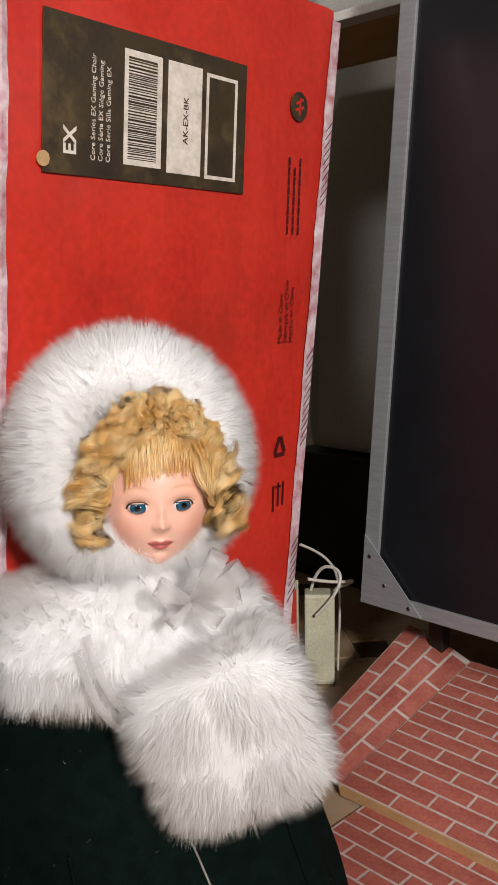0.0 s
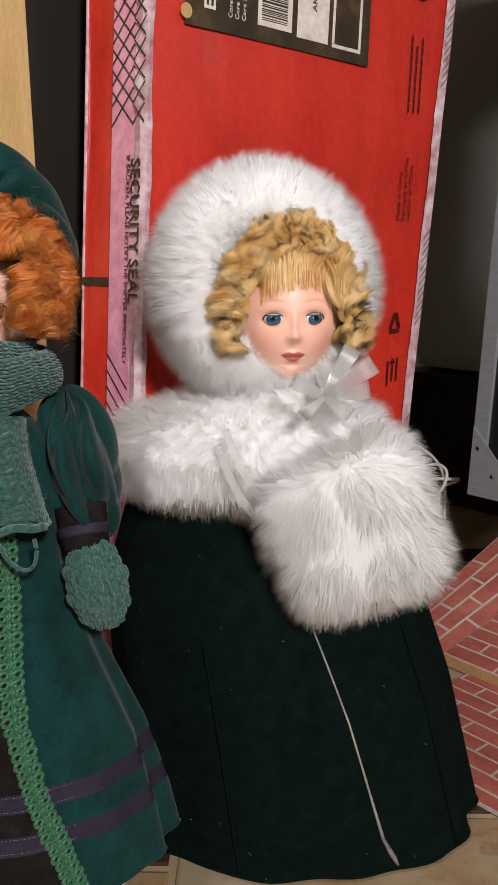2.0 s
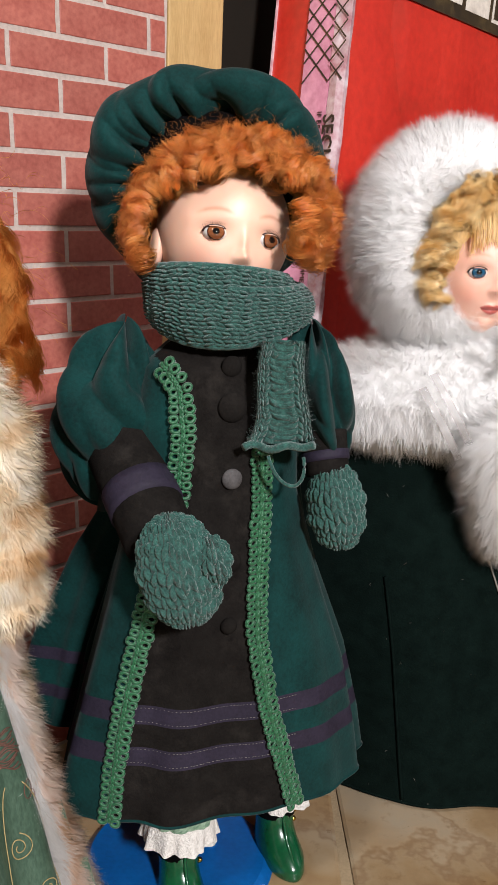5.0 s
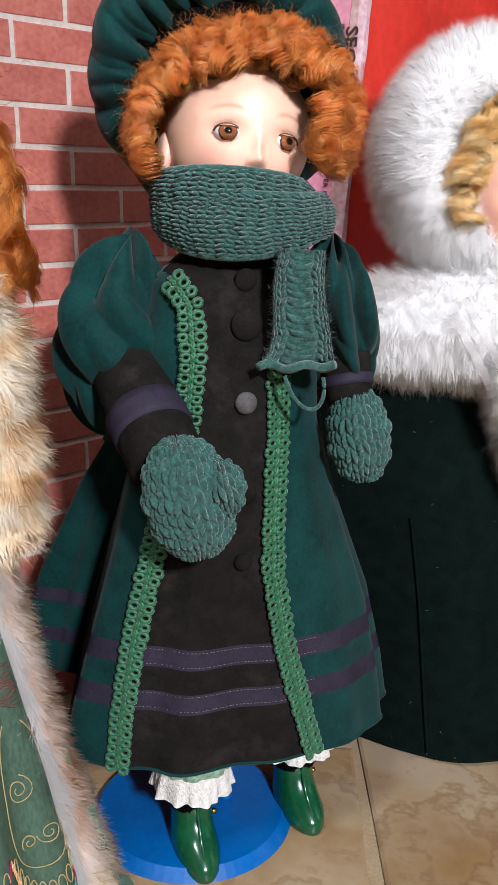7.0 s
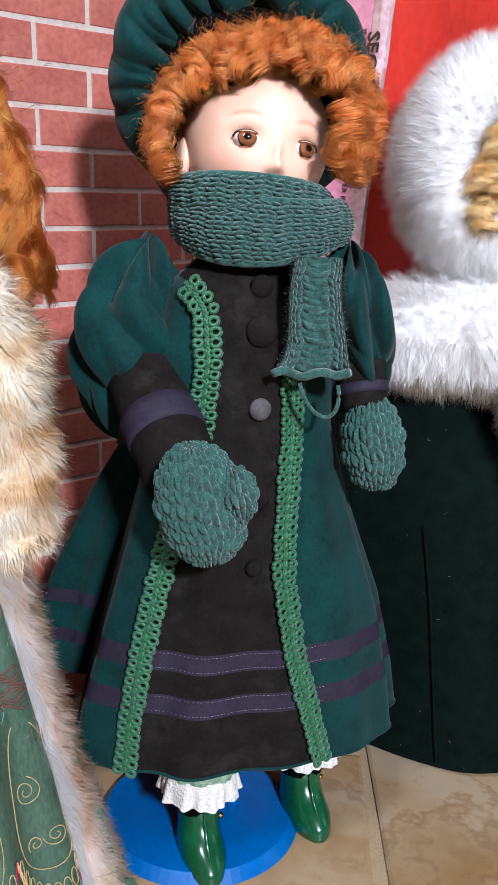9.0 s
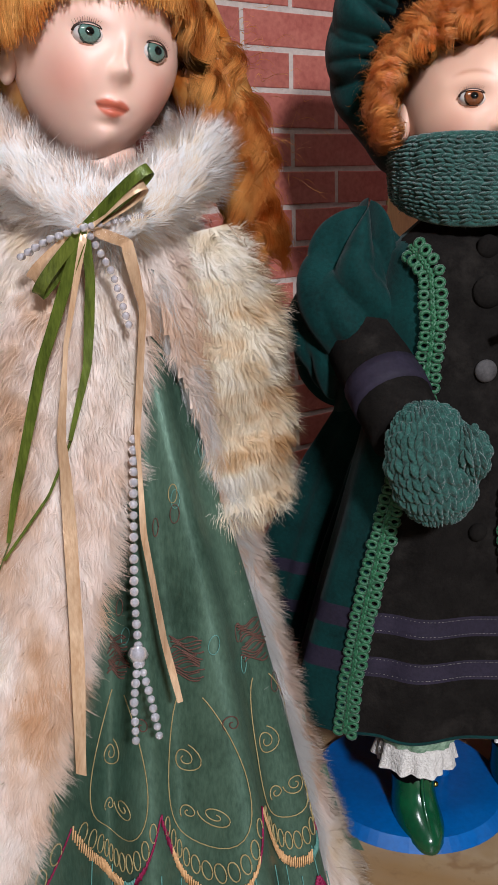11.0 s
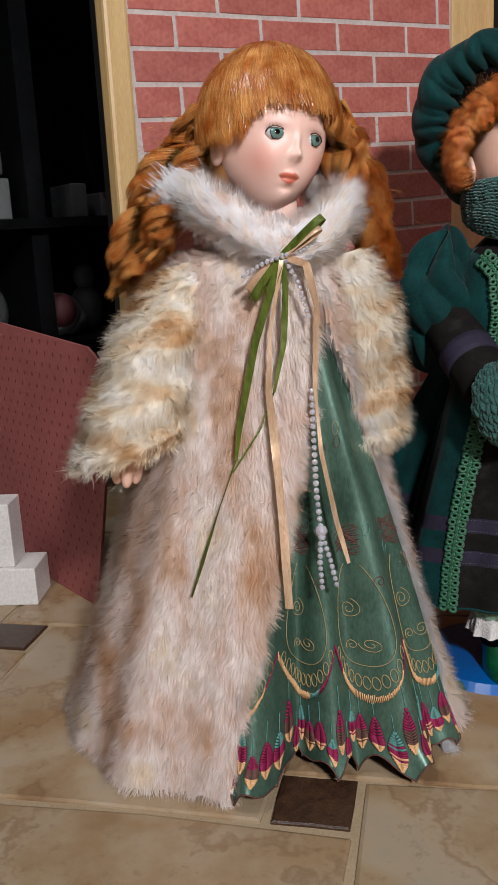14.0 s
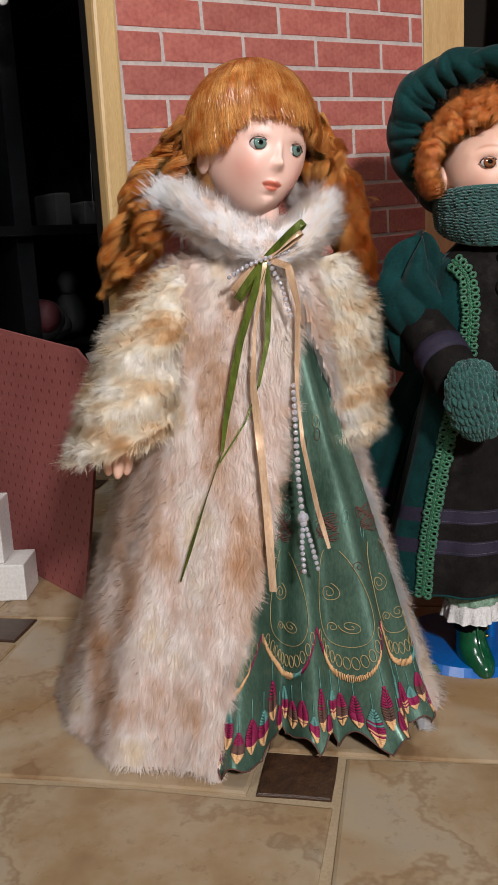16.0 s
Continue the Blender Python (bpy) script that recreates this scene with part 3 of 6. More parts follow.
# ---- sculpting tools for the dolls: each doll is gathered into one mesh ----
M["velvet"] = surface("green_velvet", srgb("031C1B"), srgb("0B3836"), 0.75, 38.0, 500.0, 0.35, sheen=0.07, spec=0.10)
M["black_suede"] = surface("black_suede", srgb("12100F"), srgb("1E1C1A"), 0.95, 90.0, 700.0, 0.5, spec=0.05, dirt=srgb("2C2926"))
M["purple_band"] = surface("purple_band", srgb("1E1A26"), srgb("2C2736"), 0.7, 60.0, 500.0, 0.3, spec=0.2)
M["green_wool"] = surface("green_wool", srgb("0C2421"), srgb("38645B"), 0.9, 320.0, 900.0, 0.7, spec=0.15, sheen=0.3, depth=0.0015)
M["dark_wool"] = surface("dark_green_wool_cloth", srgb("030A08"), srgb("0A1613"), 0.95, 90.0, 700.0, 0.5, spec=0.05)
M["braid"] = surface("green_braid", srgb("0E4428"), srgb("1A6038"), 0.5, 200.0, 900.0, 0.4, sheen=0.2)
M["black_cloth"] = surface("black_cloth", srgb("060606"), srgb("0C0C0D"), 0.95, 30.0, 600.0, 0.3, spec=0.05)
M["boot"] = surface("glossy_green_leatherette", srgb("0B3A22"), srgb("12502F"), 0.22, 40.0, 300.0, 0.15, coat=0.4)
M["lace"] = surface("white_lace", srgb("C9C5BE"), srgb("E8E5DF"), 0.8, 300.0, 700.0, 0.8, depth=0.002)
M["print_cloth"] = surface("green_print_cloth", srgb("1C5A3C"), srgb("9FB8A0"), 0.7, 260.0, 600.0, 0.3)
M["gold"] = surface("gold_bead", srgb("B08A3A"), srgb("D8B35A"), 0.2, 50.0, 300.0, 0.0, metal=1.0)
M["pearl"] = surface("iridescent_bead", srgb("C4C2CA"), srgb("ECEAF2"), 0.06, 300.0, 900.0, 0.0, coat=1.0)
M["pearl"].node_tree.nodes["Principled BSDF"].inputs["Transmission Weight"].default_value = 0.6
M["satin_green"] = surface("green_satin_ribbon", srgb("323E12"), srgb("707E30"), 0.26, 200.0, 900.0, 0.4, metal=0.35, stretch=(1, 1, 0.2))
M["satin_gold"] = surface("gold_satin_ribbon", srgb("C49A72"), srgb("EBCBA8"), 0.24, 200.0, 900.0, 0.3, metal=0.35, stretch=(1, 1, 0.2))
M["taffeta"] = surface("green_taffeta", srgb("304A3C"), srgb("5E7A68"), 0.38, 30.0, 700.0, 0.3, stretch=(1, 1, 0.3), metal=0.45, dirt=srgb("1E352B"))
M["gold_thread"] = surface("gold_thread", srgb("82744E"), srgb("A8986C"), 0.4, 300.0, 900.0, 0.4, spec=0.12)
M["maroon_thread"] = surface("maroon_thread", srgb("641430"), srgb("922850"), 0.45, 300.0, 900.0, 0.4, spec=0.12)
M["orange_thread"] = surface("orange_thread", srgb("B08454"), srgb("E0B484"), 0.6, 300.0, 900.0, 0.4, spec=0.12)
M["teal_thread"] = surface("teal_thread", srgb("3E6E66"), srgb("6A968C"), 0.6, 300.0, 900.0, 0.4, spec=0.12)
M["brown_thread"] = surface("brown_thread", srgb("4A342E"), srgb("6A4C42"), 0.5, 300.0, 900.0, 0.4, spec=0.12)
M["dark_line"] = surface("grey_lining", srgb("4A4C48"), srgb("9A968C"), 0.5, 40.0, 300.0, 0.1)
M["lash"] = surface("dark_lash", srgb("2A1710"), srgb("3A2218"), 0.5, 100.0, 500.0, 0.0)
M["skin"] = painted("bisque_skin", 0.45)
M["eye"] = painted("glass_eye", 0.06, 1.0)
M["white_fur"] = hairy("white_fur", [(0.3, srgb("F4F3F1")), (0.6, srgb("FEFDFC"))], 25.0, 0.8, 0.36, 0.03, 0.08)
M["banded_fur"] = hairy("banded_cream_fur", [(0.30, srgb("D2A878")), (0.40, srgb("EBD2AE")), (0.50, srgb("F9EFDA")), (0.62, srgb("FEF9EF"))], 38.0, 0.8, 0.26, 0.05, 0.06, stretch=(0.7, 0.7, 1.3), tuft=(0.86, 0.80, 0.72, 1))
M["cream_fur"] = hairy("cream_fur", [(0.30, srgb("D4A882")), (0.39, srgb("E8CCB4")), (0.47, srgb("F4E2D6")), (0.58, srgb("FBF1E8")), (0.68, srgb("F4E2C6"))], 26.0, 0.8, 0.26, 0.05, 0.06, stretch=(1, 1, 0.6), tuft=(0.86, 0.80, 0.74, 1))
M["blonde_hair"] = hairy("blonde_hair", [(0.35, srgb("EAC074")), (0.65, srgb("FFE9B4"))], 60.0, 0.34, 0.5, 0.22, 0.5)
M["copper_hair"] = hairy("copper_hair", [(0.35, srgb("D0782C")), (0.65, srgb("FBBE6C"))], 70.0, 0.25, 0.42, 0.40, 0.9)
M["auburn_hair"] = hairy("auburn_hair", [(0.35, srgb("DC7A2A")), (0.65, srgb("FFB868"))], 80.0, 0.34, 0.5, 0.28, 0.5)


def organza():
    n = Nodes("grey_organza")
    n.bsdf.inputs["Base Color"].default_value = srgb("AAA7A5")
    n.bsdf.inputs["Roughness"].default_value = 0.25
    n.bsdf.inputs["Coat Weight"].default_value = 0.4
    t = n.add("ShaderNodeBsdfTransparent")
    m = n.add("ShaderNodeMixShader")
    m.inputs["Fac"].default_value = 0.5
    n.link(n.bsdf.outputs["BSDF"], m.inputs[1])
    n.link(t.outputs["BSDF"], m.inputs[2])
    n.link(m.outputs["Shader"], n.out.inputs["Surface"])
    n.bump(n.noise(700), 0.4)
    return n.mat


M["organza"] = organza()
rng = np.random.default_rng(7)


def unit(a):
    return a / np.maximum(np.linalg.norm(a, axis=-1, keepdims=True), 1e-9)


def wobble(p, k, seed=0.0):
    """A smooth vector noise of points, from sines."""
    x, y, z = p[..., 0] * k + seed, p[..., 1] * k + seed * 1.7, p[..., 2] * k - seed
    return np.stack([np.sin(y * 1.3 + 1.7 * np.sin(z * 0.9)) + 0.6 * np.sin(2.3 * z + x),
                     np.sin(z * 1.1 + 1.5 * np.sin(x * 1.2)) + 0.6 * np.sin(2.1 * x + y),
                     np.sin(x * 1.2 + 1.6 * np.sin(y * 1.1)) + 0.6 * np.sin(2.5 * y + z)], -1) / 1.6


class Sculpt:
    def __init__(self):
        self.v, self.f3, self.f4, self.m3, self.m4, self.c, self.n, self.mats, self.nm = [], [], [], [], [], [], 0, [], []

    def slot(self, key):
        if key not in self.mats:
            self.mats.append(key)
        return self.mats.index(key)

    def put(self, verts, quads, tris, key, paint=None, normals=None):
        """Adds a piece; normals, where given, let fine hairs shade like the soft mass that they make up."""
        verts = np.asarray(verts, float).reshape(-1, 3)
        if normals is not None:
            self.nm.append((self.n, np.asarray(normals, float).reshape(-1, 3)))
        if len(quads):
            q = np.asarray(quads) + self.n
            self.f4.append(q)
            self.m4.append(np.asarray([self.slot(k) for k in key]) if isinstance(key, list) else np.full(len(q), self.slot(key)))
        if len(tris):
            t = np.asarray(tris) + self.n
            self.f3.append(t)
            self.m3.append(np.full(len(t), self.slot(key)))
        self.v.append(verts)
        self.c.append(np.ones((len(verts), 3)) * 0.8 if paint is None else np.asarray(paint).reshape(-1, 3))
        self.n += len(verts)

    def grid(self, pts, key, closed=False, paint=None, pick=None):
        """Rows of points as quads; closed joins each row's end to its start. pick(a, b) may choose a material for each face, or None to leave it out."""
        a, b = pts.shape[:2]
        i, j = np.meshgrid(np.arange(a - 1), np.arange(b if closed else b - 1), indexing="ij")
        k = (j + 1) % b
        quads = np.stack([i * b + j, i * b + k, (i + 1) * b + k, (i + 1) * b + j], -1).reshape(-1, 4)
        if pick is not None:
            names = [pick(p) for p in pts.reshape(-1, 3)[quads].mean(1)]
            keep = [x is not None for x in names]
            quads, key = quads[keep], [x for x in names if x is not None]
        self.put(pts, quads, [], key, paint)

    def ball(self, c, r, key, turn=None, nu=28, nv=16, shape=None):
        th, ph = np.meshgrid(np.linspace(0, np.pi, nv), np.linspace(0, 2 * np.pi, nu, endpoint=False), indexing="ij")
        d = np.stack([np.sin(th) * np.cos(ph), np.sin(th) * np.sin(ph), np.cos(th)], -1)
        p = d * np.asarray(r)
        if shape is not None:
            p = shape(d, p)
        if turn is not None:
            p = p @ np.asarray(turn).T
        self.grid(p + np.asarray(c), key, True)

    def tube(self, path, radius, key, n=8, squash=None):
        path = np.asarray(path, float)
        r = np.broadcast_to(np.asarray(radius, float), (len(path),))
        t = unit(np.gradient(path, axis=0))
        ref = np.array([0, 0, 1.0]) if abs(t[:, 2]).mean() < 0.8 else np.array([0, 1.0, 0])
        a = unit(np.cross(t, ref))
        b = np.cross(t, a)
        ang = np.linspace(0, 2 * np.pi, n, endpoint=False)
        s = squash or (1, 1)
        pts = path[:, None] + r[:, None, None] * (s[0] * np.cos(ang)[None, :, None] * a[:, None] + s[1] * np.sin(ang)[None, :, None] * b[:, None])
        pts = np.concatenate([path[None, :1].repeat(n, 1), pts, path[None, -1:].repeat(n, 1)])
        self.grid(pts, key, True)

    def ribbon(self, path, width, key, across):
        path = np.asarray(path, float)
        t = unit(np.gradient(path, axis=0))
        side = unit(np.broadcast_to(np.asarray(across, float), path.shape) - t * (np.broadcast_to(np.asarray(across, float), path.shape) * t).sum(-1, keepdims=True))
        w = np.broadcast_to(np.asarray(width, float), (len(path),))[:, None] / 2
        self.grid(np.stack([path - side * w, path, path + side * w], 1), key)

    def strands(self, root, normal, way, length, width, key, lift=0.5, droop=0.35, rough=0.35, k=60.0, seed=0.0):
        """Fur: tapering hairs from roots on a surface, combed along `way`, in tufts."""
        n = len(root)
        way = unit(way - normal * (way * normal).sum(-1, keepdims=True))
        d = unit(way + normal * lift + rough * wobble(root, k, seed) + 0.25 * rng.normal(size=(n, 3)))
        ln = (length * rng.uniform(0.55, 1.15, n))[:, None]
        side = unit(np.cross(d, normal) + 0.2 * rng.normal(size=(n, 3)))
        d2 = unit(d + way * droop + 0.3 * wobble(root, k * 1.9, seed + 3))
        w = np.asarray(width)
        mid, tip = root + d * ln * 0.55, root + d * ln * 0.55 + d2 * ln * 0.45
        v = np.stack([root - side * w, root + side * w, mid + side * w * 0.7, mid - side * w * 0.7, tip], 1)
        base = np.arange(n)[:, None] * 5
        quads, tris = base + np.array([[0, 1, 2, 3]]), base + np.array([[3, 2, 4]])
        nn = unit(normal + 0.30 * d + 0.25 * side * rng.normal(size=(n, 1)))
        self.put(v.reshape(-1, 3), quads, tris, key, None, np.repeat(nn, 5, axis=0))

    def pelt(self, f, count, length, width, key, way, keep=None, inside=None, **more):
        """Fur on a surface f(a, b) -> points, a and b in 0..1."""
        m = count * 3
        a, b = rng.random(m), rng.random(m)
        p = f(a, b)
        da, db = f(np.clip(a + 1e-3, 0, 1), b) - f(np.clip(a - 1e-3, 0, 1), b), f(a, b + 1e-3) - f(a, b - 1e-3)
        nrm = np.cross(da, db)
        size = np.linalg.norm(nrm, axis=-1)
        take = rng.random(m) < size / np.quantile(size, 0.97) * 0.8
        if keep is not None:
            take &= keep(p, a, b)
        idx = np.nonzero(take)[0][:count]
        p, nrm = p[idx], unit(nrm[idx])
        c = np.asarray(inside(p)) if callable(inside) else np.asarray(inside)
        nrm *= np.sign(((p - c) * nrm).sum(-1, keepdims=True))
        wv = way(p) if callable(way) else np.broadcast_to(np.asarray(way, float), p.shape)
        self.strands(p, nrm, wv, length, width, key, **more)

    def hairs(self, paths, width, key, centre, radial=None):
        """Hair as ribbons: paths is strands x points x 3; each faces away from a centre."""
        t = unit(np.gradient(paths, axis=1))
        out = unit(paths - np.asarray(centre))
        side = unit(np.cross(t, out)) * width * np.linspace(1, 0.5, paths.shape[1])[None, :, None]
        s, n = paths.shape[:2]
        v = np.stack([paths - side, paths + side], 2).reshape(-1, 3)
        i, j = np.meshgrid(np.arange(s), np.arange(n - 1), indexing="ij")
        o = i * n * 2 + j * 2
        nn = unit((0.75 * out if radial is None else radial + 0.55 * out) + rng.normal(0, 0.14, (s, 1, 3)))
        nn = unit(nn - 0.8 * t * (nn * t).sum(-1, keepdims=True))
        self.put(v, np.stack([o, o + 1, o + 3, o + 2], -1).reshape(-1, 4), [], key, None, np.repeat(nn.reshape(-1, 3), 2, axis=0))

    def curl(self, guide, radius, turns, key, centre, n=30, spread=0.003, width=0.00035, steps=26, phase=0.0, taper=0.5):
        """A lock of hair that winds round a guide line."""
        guide = np.asarray(guide, float)
        s = np.linspace(0, 1, steps)
        g = np.stack([np.interp(s, np.linspace(0, 1, len(guide)), guide[:, i]) for i in range(3)], -1)
        for _ in range(2):
            g[1:-1] = (g[:-2] + 2 * g[1:-1] + g[2:]) / 4
        t = unit(np.gradient(g, axis=0))
        a = unit(np.cross(t, [0.13, 1.0, 0.21]))
        b = np.cross(t, a)
        ang = phase + 2 * np.pi * turns * s[None] * rng.uniform(0.97, 1.03, (n, 1)) + rng.normal(0, 0.24, (n, 1))
        rr = radius * (0.35 + 0.65 * np.minimum(1, s * 4)) * (1 - taper * s ** 3) * rng.uniform(0.84, 1.12, (n, 1))
        p = g[None] + rr[..., None] * (np.cos(ang)[..., None] * a + np.sin(ang)[..., None] * b)
        p = p + (rng.normal(0, spread, (n, 1, 3))) * (0.6 + 0.4 * s)[None, :, None]
        self.hairs(p, width, key, centre, unit(np.cos(ang)[..., None] * a + np.sin(ang)[..., None] * b))

    def mesh(self, name, m, label):
        me = bpy.data.meshes.new(name)
        v = np.concatenate(self.v)
        f4, f3 = np.concatenate(self.f4), (np.concatenate(self.f3) if self.f3 else np.zeros((0, 3), int))
        loops = np.concatenate([f4.ravel(), f3.ravel()]).astype(np.int32)
        starts = np.concatenate([np.arange(len(f4)) * 4, len(f4) * 4 + np.arange(len(f3)) * 3]).astype(np.int32)
        me.vertices.add(len(v))
        me.vertices.foreach_set("co", v.astype(np.float32).ravel())
        me.loops.add(len(loops))
        me.loops.foreach_set("vertex_index", loops)
        me.polygons.add(len(starts))
        me.polygons.foreach_set("loop_start", starts)
        me.polygons.foreach_set("material_index", np.concatenate(self.m4 + self.m3).astype(np.int32))
        me.update(calc_edges=True)
        me.polygons.foreach_set("use_smooth", np.ones(len(starts), bool))
        for k in self.mats:
            me.materials.append(M[k])
        at = me.attributes.new("paint", "FLOAT_COLOR", "POINT")
        at.data.foreach_set("color", np.concatenate([np.concatenate(self.c), np.ones((len(v), 1))], 1).astype(np.float32).ravel())
        me.validate()
        normals = np.empty(len(v) * 3, np.float32)
        me.vertex_normals.foreach_get("vector", normals)
        normals = normals.reshape(-1, 3)
        for start, nn in self.nm:
            normals[start:start + len(nn)] = nn
        me.attributes.new("custom_normal", "FLOAT_VECTOR", "POINT").data.foreach_set("vector", normals.ravel())
        ob = new(name, me)
        ob.matrix_world = m
        return tagged(ob, label, "doll", "dolls on the tiled floor")


def turn_z(deg):
    c, s = math.cos(radians(deg)), math.sin(radians(deg))
    return np.array([[c, -s, 0], [s, c, 0], [0, 0, 1.0]])


def turn_y(deg):
    c, s = math.cos(radians(deg)), math.sin(radians(deg))
    return np.array([[c, 0, s], [0, 1.0, 0], [-s, 0, c]])


def turn_x(deg):
    c, s = math.cos(radians(deg)), math.sin(radians(deg))
    return np.array([[1.0, 0, 0], [0, c, -s], [0, s, c]])


def loft(rows, folds=0.0, waves=9, seed=0.0, fade=1.3):
    """A body of level rings: rows of (z, centre x, centre y, radius x, radius y), top last; a runs round, b up."""
    rows = np.array(rows, float)
    zs = np.linspace(0, 1, len(rows))

    def f(a, b):
        a, b = np.broadcast_arrays(np.asarray(a, float), np.asarray(b, float))
        bb = np.clip(b, 0, 1)
        z, cx, cy, rx, ry = [np.interp(bb, zs, rows[:, i]) for i in range(5)]
        th = a * 2 * np.pi
        k = 1 + folds * (1 - bb) ** fade * (np.sin(waves * th + seed + 1.3 * np.sin(3 * th)) + 0.5 * np.sin((waves * 2 + 1) * th + 2 * seed))
        return np.stack([cx + rx * k * np.cos(th), cy + ry * k * np.sin(th), z], -1)
    return f


def sample(f, na, nb):
    b, a = np.meshgrid(np.linspace(0, 1, nb), np.arange(na) / na, indexing="ij")
    return f(a, b)


def bell(x, z, x0, z0, sx, sz):
    return np.exp(-((x - x0) / sx) ** 2 - ((z - z0) / sz) ** 2)


def face(s, c, r, turn, skin, lip, brow, iris, blush=0.5, eye_z=-0.1, gap=0.40, gaze=0.0, mouth=True, ears=(-1,)):
    """A bisque head: an egg with brow, sockets, nose, cheeks, lips and chin, glass eyes and painted brows."""
    nv, nu = 190, 250
    th, ph = np.meshgrid(np.linspace(0.01, np.pi - 0.01, nv), np.linspace(0, 2 * np.pi, nu, endpoint=False), indexing="ij")
    d = np.stack([np.sin(th) * np.cos(ph), np.sin(th) * np.sin(ph), np.cos(th)], -1)
    x, y, z = d[..., 0], d[..., 1], d[..., 2]
    front = np.clip(-y * 1.6, 0, 1)
    nz, mz = eye_z - 0.26, eye_z - 0.53
    low = np.clip((0.05 - z) / 1.05, 0, 1)
    sx = 1 - 0.27 * low ** 1.8
    out = front * (0.155 * bell(x, z, 0, nz, 0.085, 0.075) + 0.055 * bell(x, z, 0, nz + 0.14, 0.06, 0.16)
                   + 0.050 * (bell(x, z, 0.095, nz - 0.015, 0.05, 0.05) + bell(x, z, -0.095, nz - 0.015, 0.05, 0.05))
                   - 0.05 * (bell(x, z, gap, eye_z, 0.19, 0.11) + bell(x, z, -gap, eye_z, 0.19, 0.11))
                   + 0.065 * (bell(x, z, 0.48, eye_z - 0.38, 0.26, 0.22) + bell(x, z, -0.48, eye_z - 0.38, 0.26, 0.22))
                   + 0.07 * bell(x, z, 0, mz + 0.035, 0.15, 0.045) + 0.075 * bell(x, z, 0, mz - 0.055, 0.13, 0.045) - 0.035 * bell(x, z, 0, mz - 0.008, 0.16, 0.014)
                   - 0.03 * bell(x, z, 0, mz - 0.13, 0.14, 0.04) + 0.14 * bell(x, z, 0, -0.88, 0.20, 0.13) + 0.05 * bell(x, z, 0, eye_z + 0.45, 0.5, 0.25))
    p = np.stack([x * sx, y * (1 - 0.10 * low) - out, z], -1) * np.asarray(r)
    skin, lip, brow = (np.array(srgb(h)[:3]) for h in (skin, lip, brow))
    pink = np.array(srgb("C4705E")[:3])
    k = (blush * front * (bell(x, z, 0.60, eye_z - 0.36, 0.28, 0.24) + bell(x, z, -0.60, eye_z - 0.36, 0.28, 0.24)))[..., None]
    paint = skin * (1 - k) + pink * k
    k = (0.5 * front * (bell(x, z, gap, eye_z + 0.09, 0.2, 0.07) + bell(x, z, -gap, eye_z + 0.09, 0.2, 0.07)))[..., None]
    paint = paint * (1 - k) + np.array(srgb("9A6A55")[:3]) * k
    if mouth:
        half = 0.25
        bend = 0.45 * x ** 2
        top = mz + bend + 0.078 * (1 - (x / half) ** 2) - 0.022 * np.exp(-(x / 0.05) ** 2)
        bot = mz + bend - 0.092 * (1 - (x / half) ** 2)
        inside = np.clip((top - z) / 0.02, 0, 1) * np.clip((z - bot) / 0.02, 0, 1) * (np.abs(x) < half) * (y < 0)
        line = np.exp(-((z - mz - bend + 0.012) / 0.012) ** 2) * inside
        k = inside[..., None]
        paint = paint * (1 - k) + lip * k
        paint = paint * (1 - 0.45 * line[..., None])
    arch = eye_z + 0.27 - 0.9 * (np.abs(x) - gap) ** 2
    k = (0.5 * np.exp(-((z - arch) / 0.024) ** 2) * np.clip((0.26 - np.abs(np.abs(x) - gap)) / 0.12, 0, 1) * (np.abs(np.abs(x) - gap) < 0.24) * (y < 0))[..., None]
    paint = paint * (1 - k) + brow * k
    p = p @ turn.T + np.asarray(c)
    s.grid(p, "skin", True, paint)
    # eyes: flattened glass balls, set into the sockets
    for sgn in (-1, 1):
        e = np.array([sgn * gap * 0.93, -math.sqrt(1 - gap ** 2 - eye_z ** 2) * 0.905, eye_z]) * np.asarray(r)
        er = np.array([0.178 * r[0], 0.15 * r[0], 0.094 * r[2]])
        tt, aa = np.meshgrid(np.linspace(0, np.pi * 0.5, 26), np.linspace(0, 2 * np.pi, 36, endpoint=False), indexing="ij")
        q = np.stack([np.sin(tt) * np.cos(aa), -np.cos(tt), np.sin(tt) * np.sin(aa)], -1)
        qx, qz = (q[..., 0] - gaze) * er[0], (q[..., 2] - 0.06) * er[2]
        rad = np.hypot(qx, qz) / (0.114 * r[0])
        iris_c = np.array(srgb(iris)[:3])
        col = np.where((rad < 1.0)[..., None], iris_c * (0.6 + 0.7 * np.clip(rad, 0, 1)[..., None] * (0.8 + 0.2 * np.sin(aa * 17))[..., None]), np.array([0.62, 0.58, 0.56]))
        col = np.where((np.abs(rad - 1.0) < 0.08)[..., None], iris_c * 0.25, col)
        col = np.where((rad < 0.42)[..., None], np.array([0.004, 0.004, 0.004]), col)
        tilt = turn_z(sgn * 12)
        s.grid((q * er) @ tilt.T @ turn.T + (e @ turn.T + np.asarray(c)), "eye", True, col)
        # upper lid
        tl, al = np.meshgrid(np.linspace(-1.0, 1.0, 22), np.linspace(0.60, 1.0, 7), indexing="ij")
        lid_z = np.clip(al * (1.02 - 0.12 * (tl ** 2)), 0, 1)
        lid_x = tl * np.sqrt(np.clip(1.02 - lid_z ** 2, 0.002, 1))
        lid = np.stack([lid_x, -np.sqrt(np.clip(1.06 - lid_x ** 2 - lid_z ** 2, 0, 1)), lid_z], -1)
